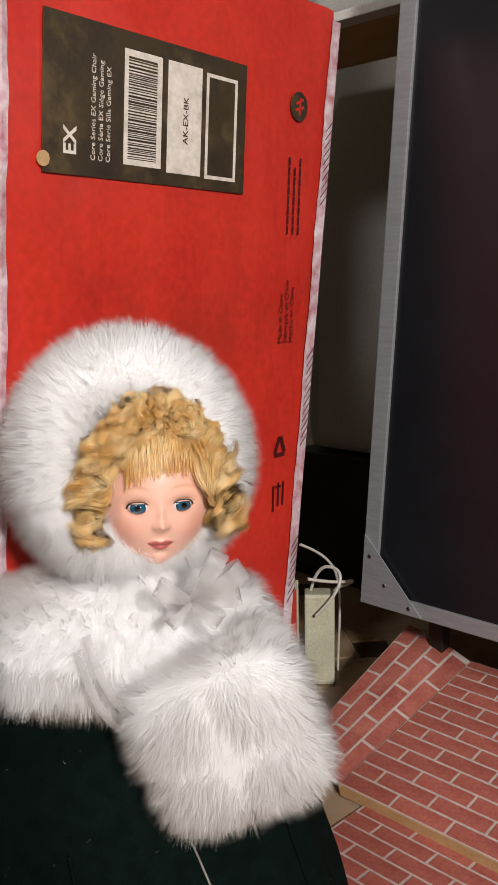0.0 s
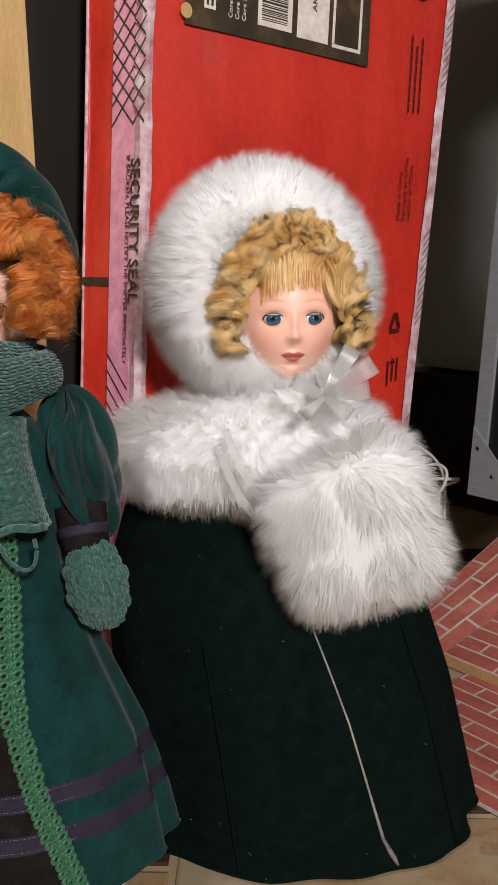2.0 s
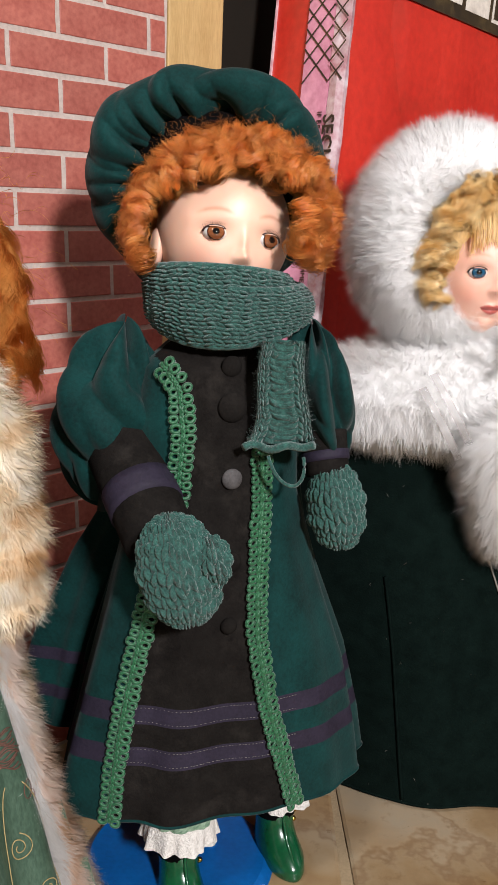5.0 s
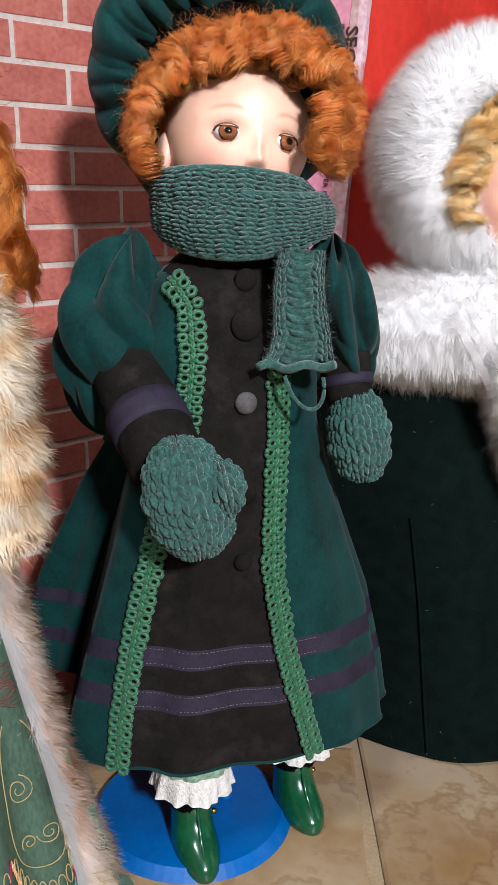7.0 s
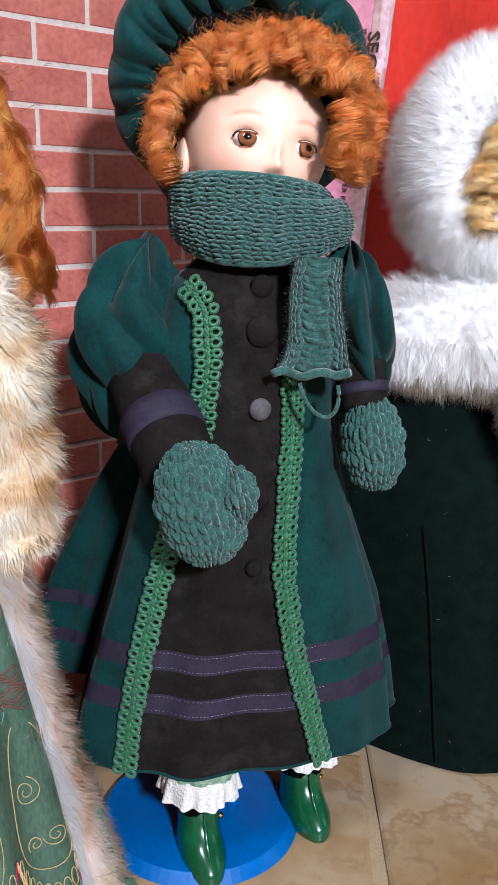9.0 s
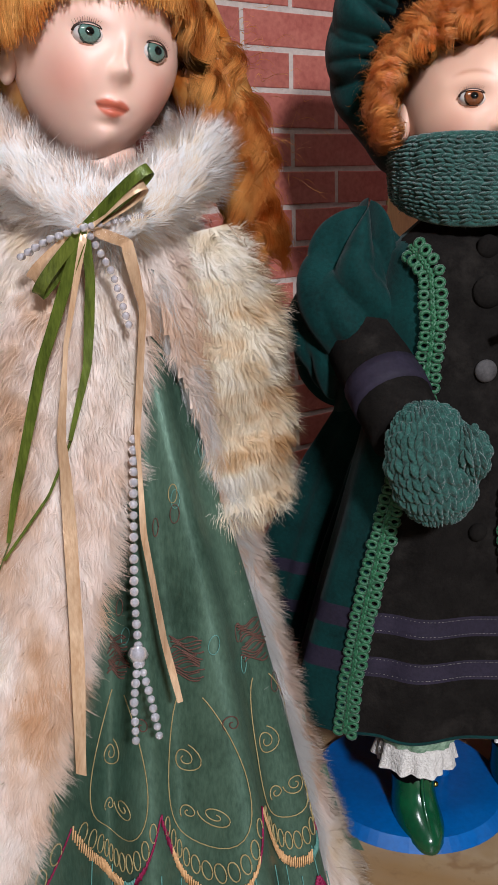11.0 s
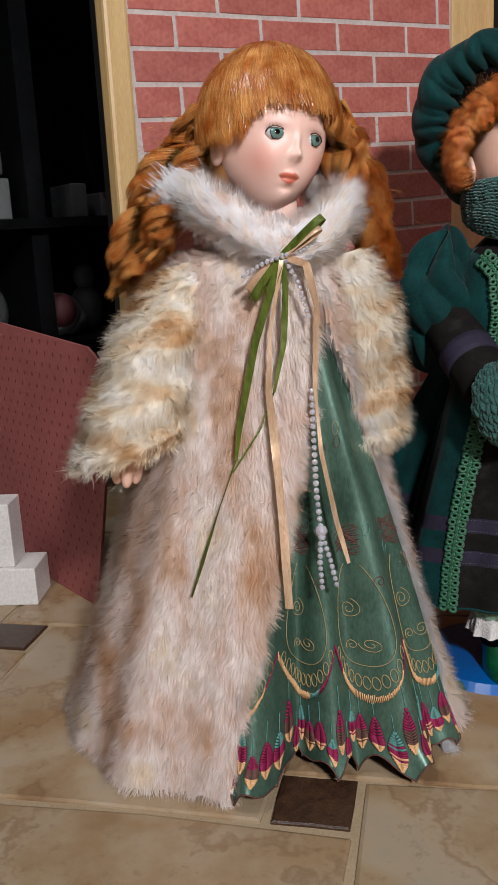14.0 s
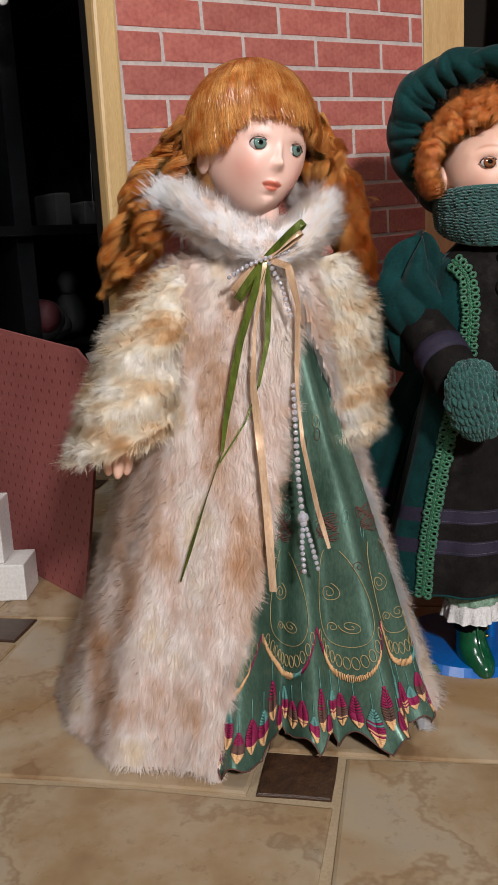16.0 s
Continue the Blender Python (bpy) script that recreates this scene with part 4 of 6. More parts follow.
        s.grid((lid * er * 1.07) @ tilt.T @ turn.T + (e @ turn.T + np.asarray(c)), "skin", False, np.broadcast_to(skin * 0.80, lid.shape).copy())
        lid_z = -np.clip(al * 0.3 + 0.70, 0, 1) * (1.0 - 0.05 * tl ** 2)
        lid_x = tl * np.sqrt(np.clip(1.03 - lid_z ** 2, 0.002, 1))
        lid = np.stack([lid_x, -np.sqrt(np.clip(1.05 - lid_x ** 2 - lid_z ** 2, 0, 1)), lid_z], -1)
        s.grid((lid * er * 1.05) @ tilt.T @ turn.T + (e @ turn.T + np.asarray(c)), "skin", False, np.broadcast_to(skin * [0.95, 0.86, 0.82], lid.shape).copy())
        # lids and lashes
        u = np.linspace(-1, 1, 18)
        arc = np.stack([u * er[0] * 1.02, -er[1] * 0.55 * np.sqrt(np.clip(1.02 - 0.8 * u ** 2, 0, 1)) - 0.0006, er[2] * 0.86 * np.sqrt(np.clip(1 - u ** 2, 0, 1))], -1)
        s.tube(arc @ tilt.T @ turn.T + (e @ turn.T + np.asarray(c)), 0.00056, "lash", 6)
        for q0 in np.linspace(-0.9, 0.9, 16):
            a0 = np.array([q0 * er[0], -er[1] * 0.55 * math.sqrt(1.02 - 0.8 * q0 ** 2), er[2] * math.sqrt(1 - q0 ** 2)])
            a1 = a0 + np.array([q0 * 0.0016, -0.0016, 0.0016])
            s.tube(np.stack([a0, (a0 + a1) / 2 + [0, -0.0003, 0], a1]) @ tilt.T @ turn.T + (e @ turn.T + np.asarray(c)), [0.0001, 0.00008, 0.00003], "lash", 4)
    # ears
    for sgn in ears:
        s.ball(np.array([sgn * r[0] * 0.97, 0.12 * r[1], eye_z * r[2] - 0.12 * r[2]]) @ turn.T + np.asarray(c), (0.0045, 0.008, 0.0115), "skin", turn, 16, 12, lambda d, p: p * (1 - 0.35 * bell(d[..., 1], d[..., 2], -0.25, 0.1, 0.4, 0.5) * (np.abs(d[..., 0]) > 0.3))[..., None])
        s.c[-1][:] = skin


def ring_fur(c, major, minor, turn, gap=0.0):
    """A fur roll: a ring in its own x-z plane, thick in y."""
    def f(a, b):
        th, ph = np.asarray(a) * 2 * np.pi, np.asarray(b) * 2 * np.pi
        k = np.cos(ph)
        x = (major[0] + minor[0] * k) * np.cos(th)
        z = (major[1] + minor[0] * k) * np.sin(th)
        return np.stack([x, minor[1] * np.sin(ph), z], -1) @ turn.T + np.asarray(c)

    def core(p):
        q = (p - np.asarray(c)) @ turn
        th = np.arctan2(q[..., 2] / major[1], q[..., 0] / major[0])
        return np.stack([major[0] * np.cos(th), 0 * th, major[1] * np.sin(th)], -1) @ turn.T + np.asarray(c)
    return f, core

# ---- doll in a white fur hood and dark cape ----
def hooded_doll():
    s = Sculpt()
    cape = loft([(0.004, 0.012, 0.024, 0.140, 0.100), (0.03, 0.010, 0.022, 0.137, 0.098), (0.12, -0.001, 0.012, 0.128, 0.084), (0.2, -0.014, 0.008, 0.116, 0.070),
                 (0.28, -0.016, 0.008, 0.090, 0.054), (0.315, -0.01, 0.008, 0.050, 0.038), (0.329, -0.008, 0.008, 0.02, 0.02)], 0.028, 7, 0.6)
    s.grid(sample(cape, 120, 60), "dark_wool", True)
    hem = cape(np.arange(121) / 120.0, np.zeros(121))
    s.tube(hem, 0.0011, "dark_wool", 6)
    # the cape's edge, showing pale lining, and fluff on the cloth
    def edge(a0, a1, b0, b1, n=24):
        t = np.linspace(0, 1, n)
        p = cape(a0 + (a1 - a0) * t ** 0.8, b0 + (b1 - b0) * t)
        o = unit(p - np.array([0.01, 0.01, 0]) - np.array([0, 0, 1.0]) * p[:, 2:3])
        return p + o * 0.0012
    s.tube(edge(0.798, 0.842, 0.5, 0.02), np.interp(np.linspace(0, 1, 24), [0, 0.55, 0.9, 1], [0.0007, 0.0009, 0.0022, 0.0008]), "dark_line", 6)
    for a0, b0, b1 in ((0.70, 0.02, 0.45), (0.90, 0.02, 0.55)):
        s.tube(edge(a0, a0 + 0.01, b1, b0), 0.0012, "dark_wool", 6)
    for _ in range(46):
        p = cape(rng.uniform(0.55, 0.98), rng.uniform(0.0, 0.6))
        o = unit(p - np.array([0.0, 0.01, p[2]]))
        s.tube(np.stack([p + o * 0.0006, p + o * 0.0012 + rng.normal(0, 0.0006, 3), p + o * 0.001 + rng.normal(0, 0.001, 3)]), 0.0001, "dark_line", 4)
    # head, blonde waves
    turn = turn_z(12.5) @ turn_x(-3.2) @ turn_y(0.6)
    hc = np.array([0.007, -0.004, 0.3917])
    face(s, hc, (0.0385, 0.038, 0.046), turn, "DFAF9A", "B0564E", "B98868", "1F4C66", 0.35, -0.045, 0.362, 0.0, ears=())
    s.ball(hc + np.array([0.0, 0.008, 0.006]), (0.041, 0.040, 0.055), "blonde_hair", turn, 30, 18)
    out = hc + np.array([0, 0.02, -0.02])
    # waves from the crown outward, in locks that swing together
    t = np.linspace(0, 1, 30)
    for i in range(130):
        th = math.pi * rng.uniform(-0.06, 1.06)
        lift = rng.uniform(0, 1)
        e = np.array([math.cos(th) * 0.020 + rng.normal(0, 0.006), -0.026 + rng.normal(0, 0.004), 0.044 + 0.012 * math.sin(th)])
        q = np.array([math.cos(th) * (0.034 + 0.006 * lift), -0.036 + 0.010 * lift, math.sin(th) * 0.048 + 0.014])
        w = np.array([math.cos(th) * (0.038 + 0.008 * lift), -0.030 + 0.014 * lift, math.sin(th) * (0.032 + 0.029 * lift) - 0.005 * lift])
        v = w + np.array([math.copysign(0.003, math.cos(th)), 0.002, -0.004 - 0.004 * abs(math.cos(th))])
        if abs(math.cos(th)) < 0.55 and math.sin(th) > 0:
            v = w + np.array([math.cos(th) * 0.012, 0.006, -0.004])
        g = np.array([e, q, w, v])
        g = np.stack([np.interp(t, [0, 0.35, 0.7, 1.0], g[:, k]) for k in range(3)], -1)
        for _ in range(3):
            g[1:-1] = (g[:-2] + 2 * g[1:-1] + g[2:]) / 4
        d = unit(np.gradient(g, axis=0))
        o = unit(g - np.array([0, 0.01, 0.0]))
        side = np.cross(d, o)
        ph = rng.uniform(0, 6.3)
        sw = (0.0042 * np.sin(t * rng.uniform(11, 17) + ph))[:, None] * side + (0.0022 * np.cos(t * 14 + ph))[:, None] * o
        hair = g[None] + sw[None] + rng.normal(0, 1, (56, 1, 1)) * 0.0026 * side[None] + rng.uniform(0, 0.002, (56, 1, 1)) * o[None] + rng.normal(0, 0.0004, (56, 1, 3))
        s.hairs(hair @ turn.T + hc, 0.00016, "blonde_hair", out)
    for i in range(150):                      # puffs of loose curls round the rim
        th = math.pi * rng.uniform(-0.10, 1.10)
        e = np.array([math.cos(th) * rng.uniform(0.038, 0.050), rng.uniform(-0.036, -0.018), math.sin(th) * rng.uniform(0.042, 0.064) - 0.001])
        d = unit(np.array([math.cos(th) * 0.3, -0.3, -0.9]) + rng.normal(0, 0.3, 3))
        s.curl(np.stack([e - d * 0.008, e, e + d * 0.010]) @ turn.T + hc, rng.uniform(0.004, 0.0085), rng.uniform(0.9, 1.7), "blonde_hair", out, 48, 0.0016, 0.00014, 24, rng.uniform(0, 6.3), 0.3)
    t = np.linspace(0, 1, 14)
    bangs = []
    for i in range(420):
        x = rng.uniform(-0.66, 0.66)
        x1 = x * 1.05 + rng.normal(0, 0.03)
        z0, z1 = 0.040 + rng.normal(0, 0.003), 0.0190 - 0.012 * abs(x) ** 2 + 0.004 * x + 0.0016 * math.sin(x * 21) + rng.normal(0, 0.0018)
        zz = z0 + (z1 - z0) * t
        xx = (x + (x1 - x) * t) * 0.030
        yy = -0.0385 * np.sqrt(np.clip(1 - (xx / 0.040) ** 2 * 0.9 - (zz / 0.056) ** 2 * 0.6, 0.1, 1)) - 0.002 - 0.0022 * np.sin(t * 3.0) + rng.normal(0, 0.0007)
        bangs.append(np.stack([xx, yy, zz], -1))
    s.hairs(np.array(bangs) @ turn.T + hc, 0.00017, "blonde_hair", out)
    # hood roll
    ht = turn_z(20) @ turn_y(-6) @ turn_x(-6)
    c0 = np.array([-0.008, 0.012, 0.411])
    f, core = ring_fur(c0, (0.052, 0.056), (0.025, 0.030), ht)
    s.grid(sample(f, 70, 26), "white_fur", True)
    s.ball(c0 + np.array([-0.004, 0.045, 0.0]), (0.060, 0.040, 0.064), "white_fur", ht)
    s.pelt(f, 100000, 0.0145, 0.00013, "white_fur", lambda p: unit(unit(p - c0) + np.array([0, 0, -0.15])), inside=core, lift=1.2, droop=0.2, rough=1.0, k=430.0)
    s.pelt(f, 26000, 0.020, 0.00013, "white_fur", lambda p: unit(c0 + [0, -0.03, 0] - p), keep=lambda p, a, b: np.linalg.norm((p - c0) * [1, 0, 1], axis=1) < 0.062, inside=core, lift=0.4, droop=0.2, rough=0.9, k=430.0, seed=6.0)
    # shoulder roll
    f2 = loft([(0.268, -0.014, 0.004, 0.082, 0.060), (0.279, -0.021, 0.004, 0.102, 0.074), (0.302, -0.021, 0.004, 0.105, 0.075), (0.320, -0.018, 0.006, 0.092, 0.062), (0.331, -0.01, 0.006, 0.060, 0.044), (0.345, -0.004, 0.008, 0.028, 0.026)], 0.03, 6, 2.0)
    s.grid(sample(f2, 60, 20), "white_fur", True)
    s.pelt(f2, 75000, 0.0145, 0.00013, "white_fur", (0, 0, -1.0), inside=lambda p: p * [0, 0, 1] + [-0.012, 0.004, 0], lift=0.8, droop=0.6, rough=0.9, k=380.0, seed=2.0)
    # muff, a soft cushion of long fur
    mt = turn_y(-18) @ turn_x(8)
    mc = np.array([0.052, -0.058, 0.259])

    def muff(a, b):
        th, ph = np.asarray(a) * 2 * np.pi, (np.asarray(b) - 0.5) * np.pi
        cx, sx, cz, sz = np.cos(th), np.sin(th), np.cos(ph), np.sin(ph)
        pw = lambda q: np.sign(q) * np.abs(q) ** 0.42
        p = np.stack([0.051 * pw(cz) * pw(cx), 0.030 * pw(cz) * pw(sx), 0.051 * pw(sz)], -1)
        return p @ mt.T + mc
    s.grid(sample(muff, 60, 34), "white_fur", True)
    s.pelt(muff, 105000, 0.0155, 0.00013, "white_fur", lambda p: unit((p - mc) * [0.6, 0, 0.4] + [0.003, 0, -0.03]), inside=mc, lift=1.1, droop=0.4, rough=0.9, k=400.0, seed=5.0)
    # sheer bow under the chin
    for ang, ln, w in ((152, 0.022, 0.010), (34, 0.036, 0.012), (60, 0.034, 0.011), (10, 0.028, 0.011), (-35, 0.020, 0.010), (222, 0.018, 0.008)):
        a = radians(ang)
        d = np.array([math.cos(a), 0, math.sin(a)])
        k = np.linspace(0, 2 * np.pi, 20)
        b0 = np.array([0.034, -0.082, 0.348])
        loop = b0 + np.outer(np.sin(k / 2) * ln, d) + np.outer(-np.sin(k) * 0.007 - 0.004, [0, 1, 0])
        s.ribbon(loop, w * (0.35 + 0.65 * np.sin(k / 2)), "organza", np.cross(d, [0, 1, 0]))
    for p0 in ((-0.028, -0.062, 0.325), (-0.034, -0.06, 0.315)):
        path = np.array(p0) + np.stack([np.linspace(0, 0.026, 12), -0.02 * np.sin(np.linspace(0, 2.5, 12)) - 0.012, np.linspace(0, -0.045, 12)], -1)
        s.ribbon(path, 0.005, "organza", (1, 0, 0.4))
    return s.mesh("doll", frame_of((0.0, 0.62, 0.0), (0.995, 0.1)), "porcelain doll in white fur hood, muff and dark green cape")


hooded_doll()

# ---- doll in a green velvet beret, scarf and coat ----
def knit(pts_f, na, nb, cols, rows, depth, centre, along=False):
    """A knitted surface: pts_f(a, b), with a relief of V-shaped stitches; along turns their columns to run with a."""
    b, a = np.meshgrid(np.linspace(0, 1, nb), np.arange(na) / na, indexing="ij")
    p = pts_f(a, b)
    nrm = unit(p - (centre(p) if callable(centre) else np.asarray(centre)))
    u, v = (b * cols, a * rows) if along else (a * cols, b * rows)
    u = u + 0.10 * np.sin(v * 1.1 + 0.6) + 0.06 * np.sin(v * 2.7)
    col = np.floor(u)
    leg = np.abs((u % 1) - 0.5) * 2
    v = v + 0.55 * leg + 0.25 * np.sin(col * 2.3) + 0.12 * np.sin(col * 1.3 + v * 0.8)
    size = 0.82 + 0.22 * np.sin(col * 12.99 + np.floor(v) * 78.2)
    h = np.sin(np.pi * np.clip(leg, 0, 1)) ** 0.6 * np.abs(np.sin(np.pi * v)) ** 0.5 * size
    h = h + 0.07 * np.sin(u * 19.0 + v * 23.0)
    return p + nrm * (h * depth)[..., None]


def braid(s, path, outward, across, loop=0.0025, wire=0.0011):
    """A gimp braid: a plaited middle with a row of loops on either side."""
    path = np.asarray(path, float)
    seg = np.concatenate([[0], np.cumsum(np.linalg.norm(np.diff(path, axis=0), axis=1))])
    n = int(seg[-1] / 0.0052)
    at = lambda q, arr: np.stack([np.interp(q, seg, arr[:, i]) for i in range(3)], -1)
    q = np.linspace(0, seg[-1], n * 4)
    p, o, c = at(q, path), unit(at(q, outward)), unit(at(q, across))
    for sg in (-1, 1):
        ph = np.arange(len(q)) * np.pi / 2
        s.tube(p + o * (0.0018 + 0.0005 * np.cos(ph))[:, None] + c * (sg * 0.0011 * np.sin(ph))[:, None], 0.0011, "braid", 5)
        for i in range(n):
            k = np.linspace(0, 2 * np.pi, 11)
            pc, oc, cc = p[i * 4], o[i * 4], c[i * 4]
            tc = unit(np.cross(oc, cc))
            w = rng.uniform(0.85, 1.12)
            ring = pc + cc * (sg * (0.0040 + rng.normal(0, 0.0003))) + oc * 0.0016 + np.outer(np.cos(k) * loop * w * 0.95, cc) + np.outer(np.sin(k) * loop * w * 0.8, tc) + np.outer(np.sin(k + 1) * 0.0006, oc)
            s.tube(ring, wire * 1.15, "braid", 5)


M["dark_button"] = surface("worn_grey_button", srgb("3C3A3A"), srgb("565454"), 0.8, 200.0, 700.0, 0.2, spec=0.1)


def beret_doll():
    s = Sculpt()
    # coat skirt and bodice
    turn_b = turn_z(21)
    flat = loft([(0.069, 0.003, 0.006, 0.100, 0.051), (0.10, 0.003, 0.006, 0.095, 0.049), (0.15, 0.002, 0.005, 0.083, 0.046), (0.21, -0.003, 0.004, 0.064, 0.042), (0.262, -0.005, 0.004, 0.050, 0.038),
                 (0.30, -0.006, 0.004, 0.050, 0.037), (0.335, -0.006, 0.005, 0.046, 0.033), (0.352, -0.004, 0.006, 0.028, 0.024)], 0.045, 6, 1.1)
    body = lambda a, b: flat(a, b) @ turn_b.T
    left = ([0.06, 0.10, 0.14, 0.18, 0.217, 0.265, 0.30, 0.325, 0.345, 0.36], [-0.076, -0.072, -0.066, -0.058, -0.050, -0.038, -0.036, -0.037, -0.048, -0.060])
    right = ([0.06, 0.10, 0.14, 0.185, 0.22, 0.26, 0.30, 0.36], [0.038, 0.026, 0.014, 0.006, 0.006, 0.008, 0.007, 0.007])

    def cloth(p):
        x, y, z = p @ turn_b
        if y < 0.004 and np.interp(z, *left) < x < np.interp(z, *right):
            return "purple_band" if 0.130 < z < 0.1415 or 0.1045 < z < 0.116 else "black_suede"
        if y < 0.05 and (0.130 < z < 0.1405 or 0.1045 < z < 0.115):
            return "purple_band"
        return "velvet"
    s.grid(sample(body, 220, 150), None, True, pick=cloth)
    s.tube(body(np.arange(91) / 90.0, np.zeros(91)), 0.0010, "velvet", 6)
    s.grid(sample(loft([(0.086, 0.0, 0.02, 0.050, 0.030), (0.2, 0, 0.01, 0.03, 0.025)]), 40, 4), "black_cloth", True)

    # the fuller back of the skirt, hanging in deep folds
    back = loft([(0.084, -0.032, 0.042, 0.092, 0.032), (0.15, -0.028, 0.040, 0.084, 0.033), (0.21, -0.022, 0.033, 0.070, 0.036), (0.27, -0.010, 0.022, 0.052, 0.033), (0.32, -0.006, 0.012, 0.045, 0.028)], 0.17, 8, 0.4)
    s.grid(sample(back, 200, 90), None, True, pick=lambda p: "purple_band" if 0.130 < p[2] < 0.1405 or 0.1045 < p[2] < 0.115 else "velvet")

    def on_front(z, x, out=0.0):
        """The point of the coat's front at a height and a distance to the side."""
        aa = np.linspace(0.5, 1.0, 400)
        zs = np.array([0.069, 0.10, 0.15, 0.21, 0.262, 0.30, 0.335, 0.352])
        b = np.interp(z, zs, np.linspace(0, 1, 8))
        pts = flat(aa, np.full(400, b))
        i = np.argmin(np.abs(pts[:, 0] - x))
        o = unit((pts[i] - np.array([-0.003, 0.03, z])) * [1, 1.6, 0])
        return turn_b @ (pts[i] + o * out), turn_b @ o
    for (zs, xs), z0, z1 in ((left, 0.070, 0.338), (right, 0.070, 0.30)):
        z = np.linspace(z0, z1, 60)
        pts = [on_front(q, np.interp(q, zs, xs), 0.0006) for q in z]
        path, o = np.array([q[0] for q in pts]), np.array([q[1] for q in pts])
        t = unit(np.gradient(path, axis=0))
        braid(s, path, o, np.cross(o, t))
    # stitching along the bands
    for z in (0.1315, 0.140, 0.106, 0.1145):
        for x in np.linspace(-0.068, 0.034, 52):
            p, o = on_front(z, x, 0.0003)
            s.tube(np.stack([p, p + [0.0005, 0.0002, 0], p + [0.001, 0.0004, 0.0]]), 0.00012, "dark_line", 4)
    # covered buttons
    for z, r in ((0.338, 0.006), (0.316, 0.0085), (0.276, 0.006), (0.228, 0.0065), (0.19, 0.005)):
        p, o = on_front(z, -0.010, 0.001)
        s.ball(p, (r, 0.0032, r), "dark_button" if 0.27 < z < 0.28 else "black_suede", turn_z(21), 24, 12)
    # sleeves: gathered puffs
    def puff(c, r, tilt, sd):
        def shape(d, p):
            ph, z = np.arctan2(d[..., 1], d[..., 0]), d[..., 2]
            w = ph + 0.45 * np.sin(z * 2.2 + sd) + 0.22 * np.sin(2 * ph + 1.4 * z + sd)
            ends = 0.30 + 0.70 * np.abs(z) ** 0.8
            deep = 0.5 + 0.5 * np.sin(3 * w + 2 * sd + z)
            k = 0.97 + 0.38 * (np.abs(np.sin(3.5 * w)) ** 1.2 - 0.52) * ends * (0.4 + 0.6 * deep)
            k = k + 0.32 * (np.abs(np.sin(2.5 * w + 1.9 * z + sd)) ** 1.2 - 0.48) * (1 - 0.6 * z ** 2)
            k = k + 0.18 * (np.abs(np.sin(2.6 * z + 1.5 * np.sin(ph + sd))) ** 0.8 - 0.5) * (1 - z ** 2)
            return p * (k * (1.0 - 0.10 * z))[..., None]
        s.ball(c, r, "velvet", turn_y(tilt), 150, 90, shape)
    puff((-0.0685, -0.002, 0.3095), (0.0275, 0.030, 0.049), 8, 0.4)
    puff((0.0525, 0.018, 0.3185), (0.0195, 0.036, 0.042), -8, 2.1)
    # forearms with a band, and mittens
    def arm(p0, p1, r0, r1):
        q = np.linspace(0, 1, 14)[:, None]
        path = np.asarray(p0) * (1 - q) + np.asarray(p1) * q
        s.tube(path, np.linspace(r0, r1, 14), "black_suede", 24)
        s.tube(path[6:10], np.linspace(r0, r1, 14)[6:10] + 0.0009, "purple_band", 24)
    arm((-0.062, -0.012, 0.288), (-0.034, -0.060, 0.247), 0.0215, 0.0195)
    arm((0.055, 0.0, 0.297), (0.059, -0.008, 0.274), 0.0145, 0.0125)

    def mitten(c, r, turn, cols, rows):
        def f(a, b):
            th, ph = np.asarray(a) * 2 * np.pi, (np.asarray(b) - 0.5) * np.pi * 0.98
            w = 1 + 0.16 * np.sin(np.asarray(b) * 3.0 + 0.2)
            return np.stack([r[0] * w * np.cos(ph) ** 0.65 * np.cos(th), r[1] * np.cos(ph) ** 0.65 * np.sin(th), r[2] * np.sin(ph)], -1) @ turn.T + np.asarray(c)
        s.grid(knit(f, 230, 150, cols, rows, 0.0034, np.asarray(c)), "green_wool", True)
    mitten((-0.0225, -0.074, 0.2360), (0.0175, 0.012, 0.0285), turn_y(-13), 17, 12)
    mitten((-0.0045, -0.078, 0.2440), (0.0060, 0.007, 0.0110), turn_y(-16), 8, 5)
    mitten((0.0645, -0.012, 0.2560), (0.0132, 0.012, 0.0240), turn_y(-10), 14, 10)
    # head
    turn = turn_z(20) @ turn_x(-9) @ turn_y(6)
    hc = np.array([-0.008, 0.018, 0.408])
    face(s, hc, (0.039, 0.040, 0.047), turn, "E2B8A0", "B0604E", "A5623E", "7C4A2C", 0.34, -0.128, 0.415, 0.0, mouth=False)
    s.ball(hc + np.array([-0.002, 0.014, 0.006]), (0.042, 0.036, 0.044), "auburn_hair", turn, 30, 18)
    out = np.array([-0.003, 0.03, 0.408])
    # a frizzy cloud of ringlets round the face, thickest over the brow and at the sides
    angles = [-25, 0, 30, 60, 90, 120, 150, 170, 190, 207]
    inner = [0.033, 0.032, 0.031, 0.024, 0.0215, 0.0225, 0.0265, 0.041, 0.047, 0.047]
    outer = [0.058, 0.060, 0.060, 0.056, 0.051, 0.053, 0.056, 0.060, 0.061, 0.060]

    def in_cloud(deg, q):
        lo, hi = np.interp(deg, angles, inner) + 0.0045, np.interp(deg, angles, outer) - 0.003
        r = lo + (hi - lo) * q
        return np.array([-0.0029 + r * math.cos(radians(deg)), -0.019 + 0.026 * q ** 1.4 + rng.normal(0, 0.003), 0.4163 + r * math.sin(radians(deg))])
